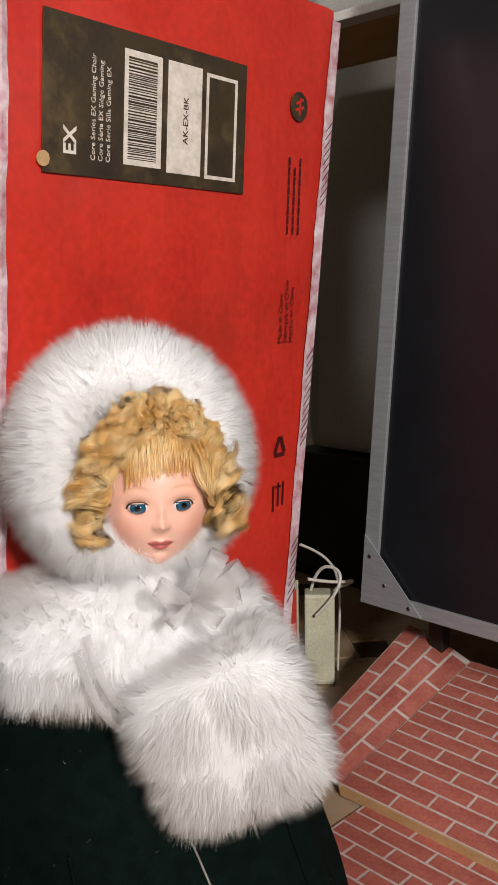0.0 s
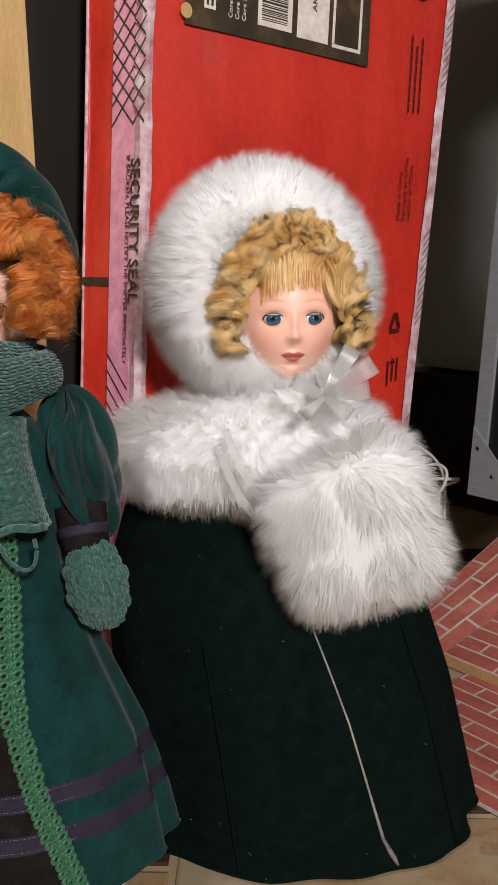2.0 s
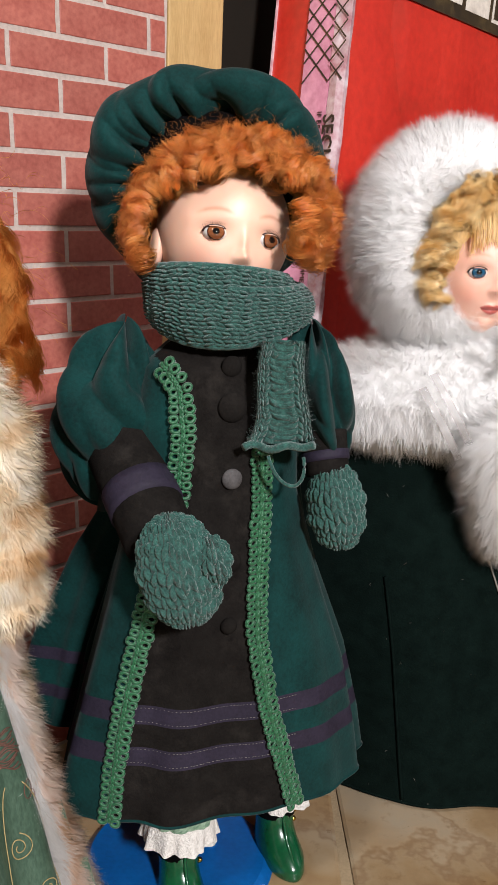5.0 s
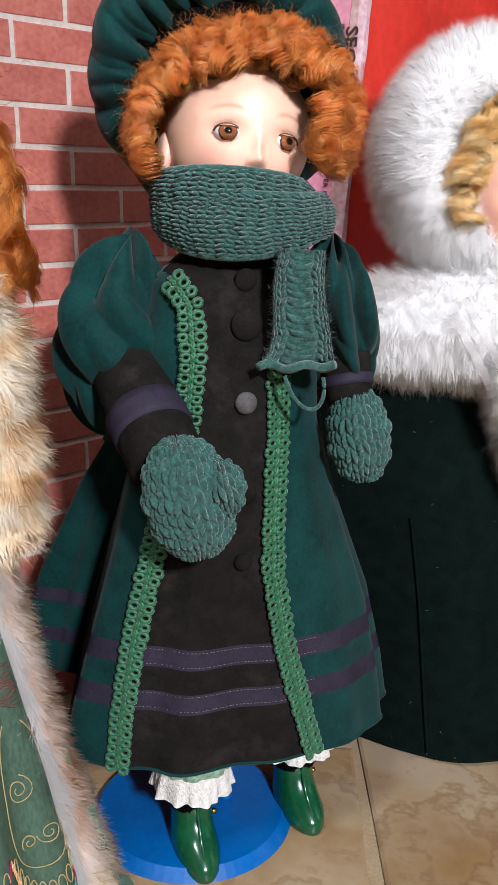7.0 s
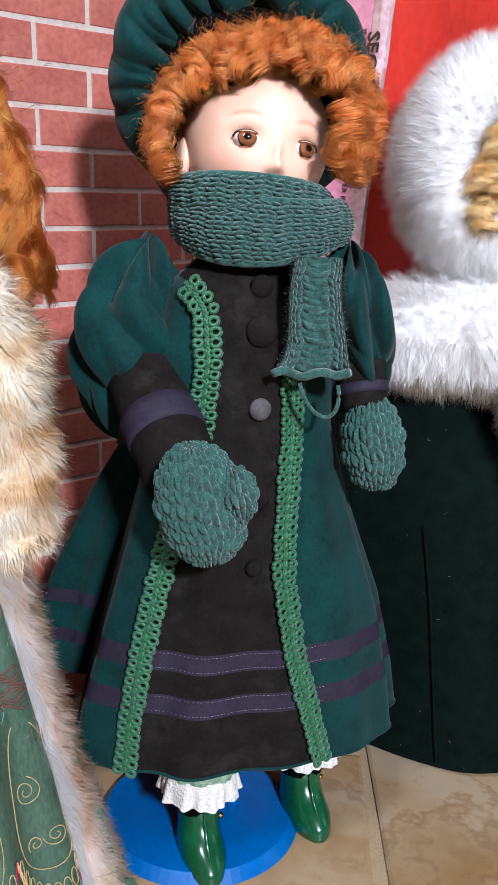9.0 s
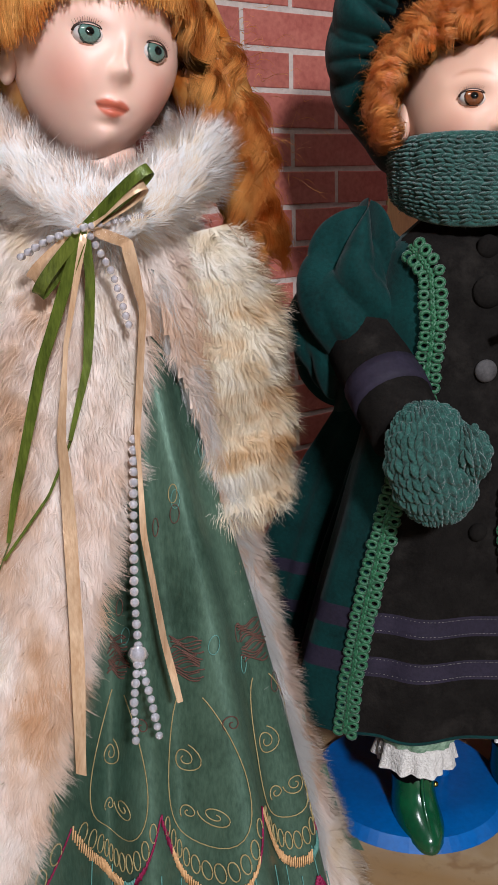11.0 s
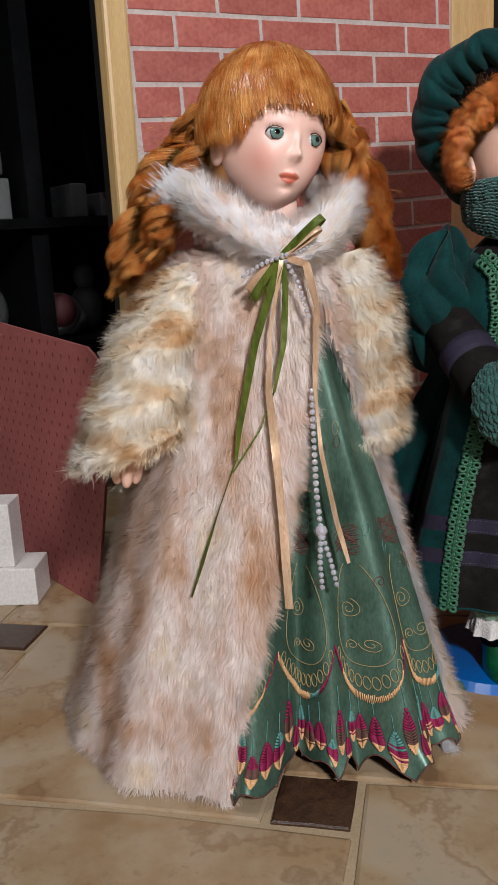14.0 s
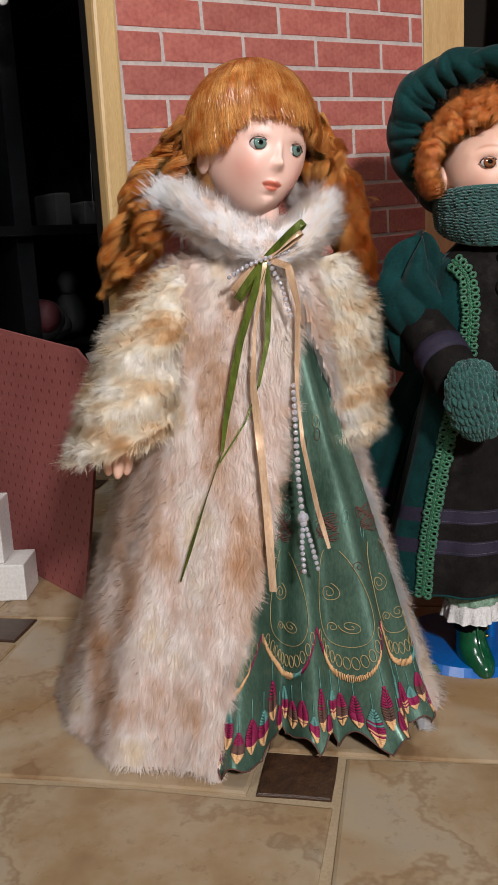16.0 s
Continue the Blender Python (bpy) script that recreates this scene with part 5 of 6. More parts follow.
    for i in range(300):
        deg = rng.uniform(-25, 207)
        e = in_cloud(deg, rng.uniform(0, 1) ** 0.8)
        tang = np.array([-math.sin(radians(deg)), 0, math.cos(radians(deg))]) * rng.choice((-1, 1))
        d = unit(0.5 * tang + np.array([0, -0.1, -0.5]) + rng.normal(0, 0.45, 3))
        ln = rng.uniform(0.006, 0.012)
        s.curl(np.stack([e - d * ln * 0.6, e, e + d * ln * 0.6]), rng.uniform(0.0034, 0.0066), rng.uniform(1.3, 2.4), "auburn_hair", out, 52, 0.0016, 0.00013, 24, rng.uniform(0, 6.3), 0.25)
    for i in range(1500):
        e = in_cloud(rng.uniform(-25, 207), rng.uniform(0.2, 1.1))
        s.curl(np.stack([e, e + unit(e - out) * 0.006 + rng.normal(0, 0.004, 3)]), 0.004, 1.6, "auburn_hair", out, 1, 0.001, 0.00010, 18, rng.uniform(0, 6.3))
    # beret: a soft velvet roll gathered into a black band, tipped back and to the side
    bc = np.array([-0.0165, 0.0, 0.4350])

    def beret(a, b):
        th, ph = np.asarray(a) * 2 * np.pi, np.asarray(b) * 2 * np.pi
        th, ph = np.broadcast_arrays(th, ph)
        inward = 0.5 - 0.5 * np.cos(ph)
        w = th + 0.10 * np.sin(2 * th + 0.5) + 0.07 * np.sin(5 * th + 2.0) + 0.05 * np.sin(ph + 3 * th)
        deep = 0.45 + 0.55 * np.sin(4 * w + 1.0) ** 2
        g = 0.0125 * (np.abs(np.sin(11 * w + 0.7 * np.sin(ph))) ** 0.8 - 0.66) * inward ** 1.1 * deep
        g = g + 0.0060 * (np.abs(np.sin(6.5 * w + 1.6 * np.sin(ph) + 0.8)) ** 0.7 - 0.65) * (0.35 + 0.65 * inward)
        g = g + 0.0028 * np.sin(3 * th + 0.8 * np.sin(ph)) + 0.0014 * np.sin(8 * th + 2 * ph + 1.5 * np.sin(3 * th))
        k = 0.0155 * (1 - 0.30 * np.clip(np.cos(th - 0.2), 0, 1) ** 2) + g
        x, z = (0.0575 + k * np.cos(ph)) * np.cos(th), (0.0515 + k * np.cos(ph)) * np.sin(th)
        y = 0.016 + (0.055 - z) * 0.30 + (0.0200 + g) * np.sin(ph)
        return np.stack([x, y, z], -1) + bc
    s.grid(sample(beret, 420, 72), "velvet", True)
    s.ball(bc + [0, 0.044, 0.0], (0.060, 0.022, 0.054), "velvet", turn_x(16), 40, 20)
    s.ball(bc + [0.002, 0.024, -0.002], (0.050, 0.014, 0.0445), "black_cloth", turn_x(16), 40, 20)
    # scarf: a wrapped tube and a hanging tail
    sc = np.array([-0.006, 0.008, 0.366])

    def coil(cx, rx, bottom, top, sag, rise, lean):
        """One turn of the scarf; it sags in front by sag, its top edge lifts by rise, and it runs down to one side by lean."""
        def f(a, b):
            th, bb = np.broadcast_arrays(np.asarray(a, float) * 2 * np.pi, np.asarray(b, float))
            ahead = np.clip(-np.sin(th + 0.25), 0, 1)
            lo, hi = bottom - sag * ahead ** 1.3 + lean * np.cos(th), top + rise * ahead - 0.5 * sag * ahead + lean * np.cos(th)
            swell = 1 + 0.10 * np.clip(np.sin(bb * np.pi), 0, 1) ** 0.6 - 0.05 * bb + 0.018 * np.sin(3 * th + 4 * bb)
            return np.stack([cx + rx * swell * np.cos(th), 0.008 + rx * 0.98 * swell * np.sin(th), lo + (hi - lo) * bb], -1)
        return f
    wrap = coil(-0.0035, 0.0440, 0.362, 0.384, 0.0135, 0.003, -0.002)
    upper = coil(-0.0085, 0.0400, 0.368, 0.387, 0.002, 0.006, 0.0)
    axis = lambda p: p * [0, 0, 1] + sc * [1, 1, 0]
    s.grid(knit(wrap, 640, 110, 7, 60, 0.0030, axis, True), "green_wool", True)
    s.grid(knit(upper, 600, 90, 5.5, 56, 0.0030, axis, True), "green_wool", True)
    for f, b0 in ((wrap, 0.0), (wrap, 1.0), (upper, 1.0)):
        q = f(np.arange(161) / 160.0, np.full(161, b0))
        s.tube(q + unit(q - axis(q)) * (0.0004 + 0.0006 * np.sin(np.arange(161) * 1.2))[:, None] + [0, 0, -0.0008 * (b0 - 0.5)], 0.0019, "green_wool", 8)

    def tail(a, b):
        th, bb = np.broadcast_arrays(np.asarray(a, float) * 2 * np.pi, np.asarray(b, float))
        w = 0.0115 + 0.0038 * (1 - bb) + 0.0035 * (1 - bb) ** 8
        pw = lambda q, e: np.sign(q) * np.abs(q) ** e
        return np.stack([0.0292 - 0.002 * bb + 0.0008 * np.sin(bb * 7) + w * pw(np.cos(th), 0.5), -0.0425 + 0.0045 * pw(np.sin(th), 0.7) + 0.004 * (1 - bb) - 0.003 * (1 - bb) ** 6 * np.sin(2.2 * th), 0.2985 + 0.056 * bb], -1)
    s.grid(knit(tail, 260, 170, 12, 15, 0.0026, lambda p: p * [1, 0, 1] + [0, -0.0405, 0]), "green_wool", True)
    # stray wool fibres
    for f, c, nf in ((wrap, sc, 5000), (tail, np.array([0.03, -0.03, 0.325]), 2500)):
        s.pelt(f, nf, 0.0045, 0.00007, "green_wool", lambda p: rng.normal(0, 1, p.shape), inside=c, lift=1.0, rough=1.0, k=300.0)
    k = np.linspace(0, 1, 40)
    s.tube(np.stack([0.0085 + 0.038 * k, -0.047 + 0.003 * np.sin(k * 9), 0.2970 + 0.0020 * k + 0.0012 * np.sin(13 * k)], -1), 0.0023, "green_wool", 8)
    s.tube(np.stack([0.0110 + 0.034 * k, -0.038 + 0.002 * np.sin(k * 7), 0.2975 + 0.0015 * np.sin(11 * k + 1)], -1), 0.0022, "green_wool", 8)
    k = np.linspace(0, np.pi, 24)
    s.tube(np.stack([0.0315 - 0.0095 * np.cos(k) + 0.004 * np.sin(k), -0.047 + 0 * k, 0.2930 - 0.0165 * np.sin(k)], -1), 0.0011, "green_wool", 6)
    # pantaloons, lace and boots
    for (x, y), (tx, ty), zt in (((-0.022, -0.022), (-0.012, -0.050), 0.062), ((0.040, 0.022), (0.050, -0.002), 0.062)):
        s.tube([(x, y, 0.10), (x, y, 0.05), (x, y, 0.03)], 0.014, "black_cloth", 16)
        leg = loft([(0.056, x, y, 0.0225, 0.0205), (0.062, x, y, 0.024, 0.022), (0.07, x, y, 0.022, 0.02), (0.10, x, y, 0.018, 0.018)], 0.05, 11, x * 90)
        s.grid(sample(leg, 60, 8), "print_cloth", True)
        ruff = loft([(0.040, x, y, 0.0235, 0.0215), (0.049, x, y, 0.0225, 0.0205), (0.060, x, y, 0.020, 0.018)], 0.09, 9, x * 40)
        s.grid(sample(ruff, 120, 8), "lace", True)
        d = unit(np.array([tx - x, ty - y, 0]))
        n = np.array([-d[1], d[0], 0])
        q = np.linspace(0, 1, 16)
        rows = []
        for zz, fwd, ra, rb in ((0.0005, 0.010, 0.0275, 0.0125), (0.004, 0.010, 0.0285, 0.0135), (0.010, 0.009, 0.027, 0.0135), (0.016, 0.004, 0.0205, 0.0125), (0.024, 0.0, 0.0155, 0.012), (0.034, -0.001, 0.0145, 0.0135), (0.044, -0.001, 0.0155, 0.0145)):
            ang = np.arange(40) * 2 * np.pi / 40
            rows.append(np.array([x, y, zz]) + np.outer(fwd + ra * np.cos(ang), d) + np.outer(rb * np.sin(ang), n))
        s.grid(np.array(rows), "boot", True)
        s.put(rows[0], [], [(0, i, i + 1) for i in range(1, 39)], "boot")
        s.tube([np.array([x, y, 0.010]) + d * 0.0335, np.array([x, y, 0.019]) + d * 0.0215, np.array([x, y, 0.03]) + d * 0.0145, np.array([x, y, 0.042]) + d * 0.0145], 0.0011, "boot", 6)
        for zz in (0.022, 0.029, 0.036):
            s.ball(np.array([x, y, zz]) + n * (0.0128 if x > 0 else -0.0128) * (-1 if x > 0 else 1) * -1 + d * 0.004, (0.0019,) * 3, "gold", None, 12, 8)
    return s.mesh("doll", frame_of((-0.14, 0.45, 0.0), (0.985, 0.17)), "porcelain doll in green velvet beret, knitted scarf and coat")


beret_doll()

# ---- doll in a long cream fur coat over a green taffeta dress ----
def fur_coat_doll():
    s = Sculpt()
    coat = loft([(0.004, -0.022, 0.006, 0.150, 0.122), (0.03, -0.022, 0.006, 0.140, 0.116), (0.10, -0.021, 0.006, 0.117, 0.098), (0.18, -0.017, 0.006, 0.094, 0.078),
                 (0.25, -0.013, 0.006, 0.078, 0.062), (0.31, -0.012, 0.006, 0.072, 0.052), (0.345, -0.010, 0.008, 0.058, 0.045), (0.358, -0.002, 0.012, 0.030, 0.030)], 0.03, 6, 2.6)
    zs, lo, hi = [0.0, 0.05, 0.10, 0.16, 0.22, 0.27, 0.30, 0.33], [-0.042, -0.034, -0.019, -0.002, 0.012, 0.023, 0.028, 0.029], [0.109, 0.103, 0.091, 0.075, 0.060, 0.046, 0.036, 0.029]

    def shut(p):
        z, x, y = p[..., 2], p[..., 0], p[..., 1]
        return ~((y < 0.02) & (x > np.interp(z, zs, lo)) & (x < np.interp(z, zs, hi)) & (z < 0.33))
    s.grid(sample(coat, 150, 90), None, True, pick=lambda p: "cream_fur" if shut(np.asarray(p)) else None)
    inner = lambda p: p * [0, 0, 1] + np.array([-0.018, 0.006, 0])
    s.pelt(coat, 190000, 0.0110, 0.00017, "cream_fur", (0, 0, -1.0), keep=lambda p, a, b: shut(p) & (p[:, 1] < 0.06), inside=inner, lift=0.70, droop=0.5, rough=0.85, k=420.0)
    # fringes along the opening and the hem
    for xs, sg, fur in ((lo, 1.0, "cream_fur"), (hi, -1.0, "white_fur"), (hi, 0.5, "white_fur")):
        z = rng.uniform(0.0, 0.33, 9000)
        x = np.interp(z, zs, xs)
        th = np.arccos(np.clip((x + 0.018) / np.interp(z, [0, 0.1, 0.18, 0.25, 0.33], [0.15, 0.117, 0.094, 0.078, 0.065]), -1, 1))
        y = 0.006 - np.interp(z, [0, 0.1, 0.18, 0.25, 0.33], [0.122, 0.098, 0.078, 0.062, 0.048]) * np.sin(th)
        root = np.stack([x - sg * rng.uniform(0, 0.006, len(z)), y + rng.normal(0, 0.0012, len(z)), z], -1)
        nrm = unit(np.stack([x + 0.018, y - 0.006, 0 * z], -1))
        s.strands(root, nrm, np.broadcast_to([sg * 0.8, 0, -1.0], root.shape), 0.014, 0.00014, fur, 0.5, 0.3, 0.6, 120.0)
    # dress: stiff taffeta in deep folds
    dress = loft([(0.002, 0.000, 0.010, 0.114, 0.116), (0.045, 0.001, 0.010, 0.105, 0.102), (0.11, 0.003, 0.010, 0.089, 0.084), (0.18, 0.006, 0.008, 0.068, 0.066), (0.25, 0.004, 0.006, 0.05, 0.054), (0.33, 0.0, 0.006, 0.035, 0.042)], 0.20, 7, 1.2, 0.55)

    def hemline(a, b):
        p = dress(a, b)
        th = np.asarray(a) * 2 * np.pi
        p[..., 2] += np.clip(1 - np.asarray(b) / 0.12, 0, 1) * (0.010 * np.abs(np.sin(th * 17)) ** 0.7 + 0.003 * np.sin(th * 41) + 0.003)
        return p
    
    def shows(p):
        """The skirt ends inside the coat, and at the coat's far edge."""
        return p[0] > np.interp(p[2], zs, lo) - 0.03 and (p[1] < 0.0 or p[0] < 0.05)
    s.grid(sample(hemline, 360, 60), None, True, pick=lambda p: "taffeta" if shows(np.asarray(p)) else None)

    def on_dress(a, b, out=0.0008):
        a, b = np.broadcast_arrays(np.asarray(a, float), np.asarray(b, float))
        p = hemline(a, b)
        n = unit(np.cross(hemline(a + 1e-3, b) - p, hemline(a, b + 1e-3) - p))
        n *= np.sign((n * (p - np.array([0.006, 0.01, 0]) * [1, 1, 0] - p * [0, 0, 1])).sum(-1, keepdims=True))
        return p + n * out

    def thread(a, b, key, r=0.0006):
        s.tube(on_dress(a, b), r, key, 5)

    def spiral(a0, b0, size, turns, key, flip=1, r=0.0004):
        k = np.linspace(0.15, 1, 34)
        ang = k * turns * 2 * np.pi
        thread(a0 + flip * k * size * np.cos(ang) * 1.3, b0 + k * size * np.sin(ang) * 2.4, key, r * 0.8)

    def oval(a0, b0, ra, rb, key, r=0.0006, n=26, lean=0.0):
        k = np.linspace(0, 2 * np.pi, n)
        thread(a0 + ra * np.cos(k) + lean * np.sin(k), b0 + rb * np.sin(k), key, r)
    for i in range(4):                       # four embroidered panels round the front
        a0 = 0.700 + 0.068 * i
        # scallop with loops above it
        k = np.linspace(-1, 1, 30)
        for q in np.linspace(-1, 1, 58):      # satin stitches across the scallop's line, their colours in runs
            key = ("maroon_thread" if q > 0.45 else "teal_thread" if q > 0.2 and i % 2 else "orange_thread") if i % 2 else ("maroon_thread" if q < -0.72 or q > 0.72 else "orange_thread")
            aq, bq = a0 + 0.033 * q, 0.222 + 0.110 * q ** 2
            thread(aq + np.array([-0.0006, 0.0, 0.0006]) * (1 + q), bq + np.array([-0.008, 0.0, 0.009]) * rng.uniform(0.7, 1.1), key, 0.00042)
        for q in np.linspace(-0.85, 0.85, 11):
            oval(a0 + 0.033 * q, 0.255 + 0.09 * q * q, 0.0024, 0.013, "gold_thread", 0.00036, 14)
        # pear-shaped wreath with scrolls
        k = np.linspace(0.4, 2 * np.pi - 0.4, 40) + np.pi / 2
        thread(a0 + 0.022 * np.cos(k) * (1.1 - 0.3 * np.sin(k)), 0.395 + 0.105 * np.sin(k), "gold_thread", 0.0003)
        spiral(a0 - 0.008, 0.405, 0.0085, 2.2, "gold_thread")
        spiral(a0 + 0.006, 0.335, 0.0065, 2.0, "gold_thread", -1)
        spiral(a0 - 0.008, 0.330, 0.005, 1.6, "gold_thread")
        # dark stitched patches and loose motifs above
        for q in np.linspace(0, 1, 16):
            b = 0.515 + 0.05 * q
            thread(a0 - 0.012 + rng.normal(0, 0.002) + np.linspace(0, 0.022, 8), b + 0.004 * np.sin(np.linspace(0, 6, 8) + q * 9), "brown_thread", 0.0004)
        for q in range(5):
            oval(a0 + rng.uniform(-0.02, 0.02), rng.uniform(0.46, 0.80), 0.004, 0.012, ("brown_thread", "teal_thread", "gold_thread")[q % 3], 0.00024, 16, 0.002)
        spiral(a0 + 0.022, 0.46, 0.005, 1.6, "brown_thread")
    for i in range(31):                      # leaves along the hem, worked in satin stitches
        a0 = 0.672 + i * 0.0092
        top, ln = 0.205 - 0.055 * (i % 2) - 0.02 * (i % 3 == 0) + rng.normal(0, 0.012), rng.uniform(0.095, 0.150)
        tints = ("maroon_thread", "maroon_thread", "orange_thread") if i % 3 == 0 else ("teal_thread", "maroon_thread", "orange_thread") if i % 3 == 1 else ("maroon_thread", "brown_thread", "orange_thread")
        half = rng.uniform(0.0038, 0.0050)
        for q in np.linspace(0.03, 0.97, 17):
            w = half * math.sin(math.pi * q) ** 0.8
            key = tints[min(2, int(q * 3 + rng.uniform(-0.35, 0.35)))] if q > 0.12 else tints[0]
            for sg in (-1, 1):
                thread(a0 + sg * w * np.array([0.02, 0.55, 1.0]), top - ln * q + np.array([-0.004, 0.0, 0.005]), key, 0.00085)
        thread(np.full(6, a0), np.linspace(top + 0.05, top, 6), "teal_thread", 0.0003)
    thread(np.linspace(0.68, 0.955, 300), np.full(300, 0.002), "brown_thread", 0.0006)
    # sleeves
    def sleeve(path, r):
        path, r = np.asarray(path, float), np.asarray(r, float)
        kk = np.linspace(0, 1, len(path))
        at = lambda b: np.stack([np.interp(b, kk, path[:, i]) for i in range(3)], -1)

        def f(a, b):
            a, b = np.broadcast_arrays(np.asarray(a, float), np.clip(np.asarray(b, float), 0, 1))
            th = a * 2 * np.pi
            rr = np.interp(b, kk, r) * (1 + 0.06 * np.sin(b * 26 + 2 * np.sin(th)) )
            return at(b) + rr[..., None] * np.stack([np.cos(th), np.sin(th), 0.25 * np.cos(th)], -1)

        def core(p):
            d = np.linalg.norm(p[:, None] - path[None], axis=-1)
            return path[d.argmin(1)]
        s.grid(sample(f, 40, 30), "banded_fur", True)
        s.pelt(f, 38000, 0.0115, 0.00017, "banded_fur", lambda p: np.broadcast_to(unit(path[-1] - path[0]), p.shape), inside=core, lift=0.7, droop=0.3, rough=0.9, k=420.0, seed=4.0)
    sleeve([(-0.058, -0.002, 0.345), (-0.072, -0.012, 0.315), (-0.088, -0.028, 0.27), (-0.098, -0.038, 0.235), (-0.102, -0.042, 0.222)], [0.020, 0.033, 0.036, 0.037, 0.038])
    sleeve([(0.044, 0.006, 0.345), (0.055, 0.004, 0.31), (0.064, 0.002, 0.26), (0.066, -0.002, 0.225), (0.064, -0.004, 0.214)], [0.018, 0.026, 0.024, 0.023, 0.022])
    for sp in ((-0.110, -0.046, 0.212), (-0.103, -0.049, 0.210), (-0.097, -0.047, 0.212)):
        s.ball(sp, (0.0045, 0.005, 0.011), "skin", turn_y(8), 14, 10)
        s.c[-1][:] = srgb("EABFA8")[:3]
    # collar
    rim = np.array([(0.030, 0.045, 0.392), (0.052, 0.020, 0.386), (0.047, -0.014, 0.372), (0.032, -0.034, 0.360), (0.014, -0.043, 0.350),
                    (-0.008, -0.041, 0.359), (-0.030, -0.033, 0.374), (-0.052, -0.012, 0.387), (-0.050, 0.020, 0.394), (-0.030, 0.045, 0.394)])
    for _ in range(3):
        fine = np.repeat(rim, 2, axis=0)[:-1]
        fine[1::2] = (rim[:-1] + rim[1:]) / 2
        fine[2:-1:2] = 0.75 * fine[2:-1:2] + 0.125 * (fine[1:-2:2] + fine[3::2])
        rim = fine

    def collar(a, b, fat=1.0):
        a, b = np.broadcast_arrays(np.clip(np.asarray(a, float), 0, 1), np.asarray(b, float))
        kk, th = np.linspace(0, 1, len(rim)), b * 2 * np.pi
        c = np.stack([np.interp(a, kk, rim[:, i]) for i in range(3)], -1)
        o = unit(c * [1, 1, 0] - [0, 0.012, 0])
        return c + fat * (0.008 * np.cos(th)[..., None] * o + 0.0115 * np.sin(th)[..., None] * np.array([0, 0, 1.0]))
    s.grid(collar(np.linspace(0, 1, 70)[:, None], (np.arange(20) / 20)[None], 0.7), "cream_fur", True)
    nearest = lambda p: rim[np.linalg.norm(p[:, None] - rim[None], axis=-1).argmin(1)]
    upward = lambda p: unit(unit(p * [1, 1, 0] - [0, 0.012, 0]) + [0, 0, 0.9])
    s.pelt(collar, 30000, 0.0125, 0.00017, "cream_fur", upward, inside=nearest, lift=0.9, droop=0.2, rough=1.2, k=420.0, seed=8.0)
    s.pelt(collar, 30000, 0.0145, 0.00014, "white_fur", upward, inside=nearest, lift=0.9, droop=0.2, rough=1.2, k=420.0, seed=9.0)
    tip = np.array([-0.058, -0.010, 0.394])
    n = 2600
    root = tip + rng.normal(0, 1, (n, 3)) * [0.007, 0.006, 0.005]
    s.strands(root, unit(np.tile([-0.3, -0.8, 0.5], (n, 1))), np.tile([-1.0, 0, 0.8], (n, 1)), 0.011, 0.00014, "white_fur", 0.35, 0.2, 0.5, 120.0)
    # head
    turn = turn_z(30.4) @ turn_x(-4.4) @ turn_y(9.3)
    hc = np.array([0.0015, 0.006, 0.4215])
    face(s, hc, (0.037, 0.039, 0.047), turn, "E6C0AE", "CC7058", "A9805C", "5E7C72", 0.50, -0.069, 0.40, 0.0)
    s.ball(hc + np.array([0, 0.012, 0.010]) @ turn.T, (0.0395, 0.037, 0.045), "copper_hair", turn, 40, 24)
    s.tube([(0.002, 0.012, 0.335), (0.002, 0.010, 0.365), (0.002, 0.008, 0.395)], 0.0165, "skin", 24)
    s.c[-1][:] = srgb("E6C0AE")[:3]
    s.ball(hc + np.array([0, 0.020, 0.008]) @ turn.T, (0.0430, 0.036, 0.051), "copper_hair", turn, 40, 24)
    out = hc + np.array([0, 0.012, 0.0])
    # smooth crown, combed down from the parting to a fringe
    t = np.linspace(0, 1, 22)
    locks = []
    for i in range(17000):
        az = rng.uniform(-1.5, 1.5) * 1.25
        grp = math.floor(az * 11 + 0.4 * math.sin(az * 40))
        az = az * 0.95 + 0.05 * (grp + 0.5) / 11
        full = 1.36 + 0.40 * min(1, max(0, (abs(az) - 0.60) / 0.5)) ** 1.2
        el = 0.10 + (full - 0.10 + rng.normal(0, 0.045)) * t
        wob = (0.06 * np.sin(t * 5 + grp * 2.4) + 0.05 * np.sin(t * 8 + rng.uniform(0, 6)) + 0.16 * t) * t
        d = np.stack([np.sin(el) * np.sin(az + wob), -np.sin(el) * np.cos(az + wob), np.cos(el)], -1)
        r = np.array([0.0455, 0.0455, 0.0555]) + 0.0045 * rng.random() ** 1.5 + 0.0018 * (grp * 0.618 % 1) * t[:, None] + 0.0012 * np.sin(t * 2.6)[:, None]
        locks.append(d * r + [0, 0.004, 0.004])
    s.hairs(np.array(locks) @ turn.T + hc, 0.00016, "copper_hair", out)
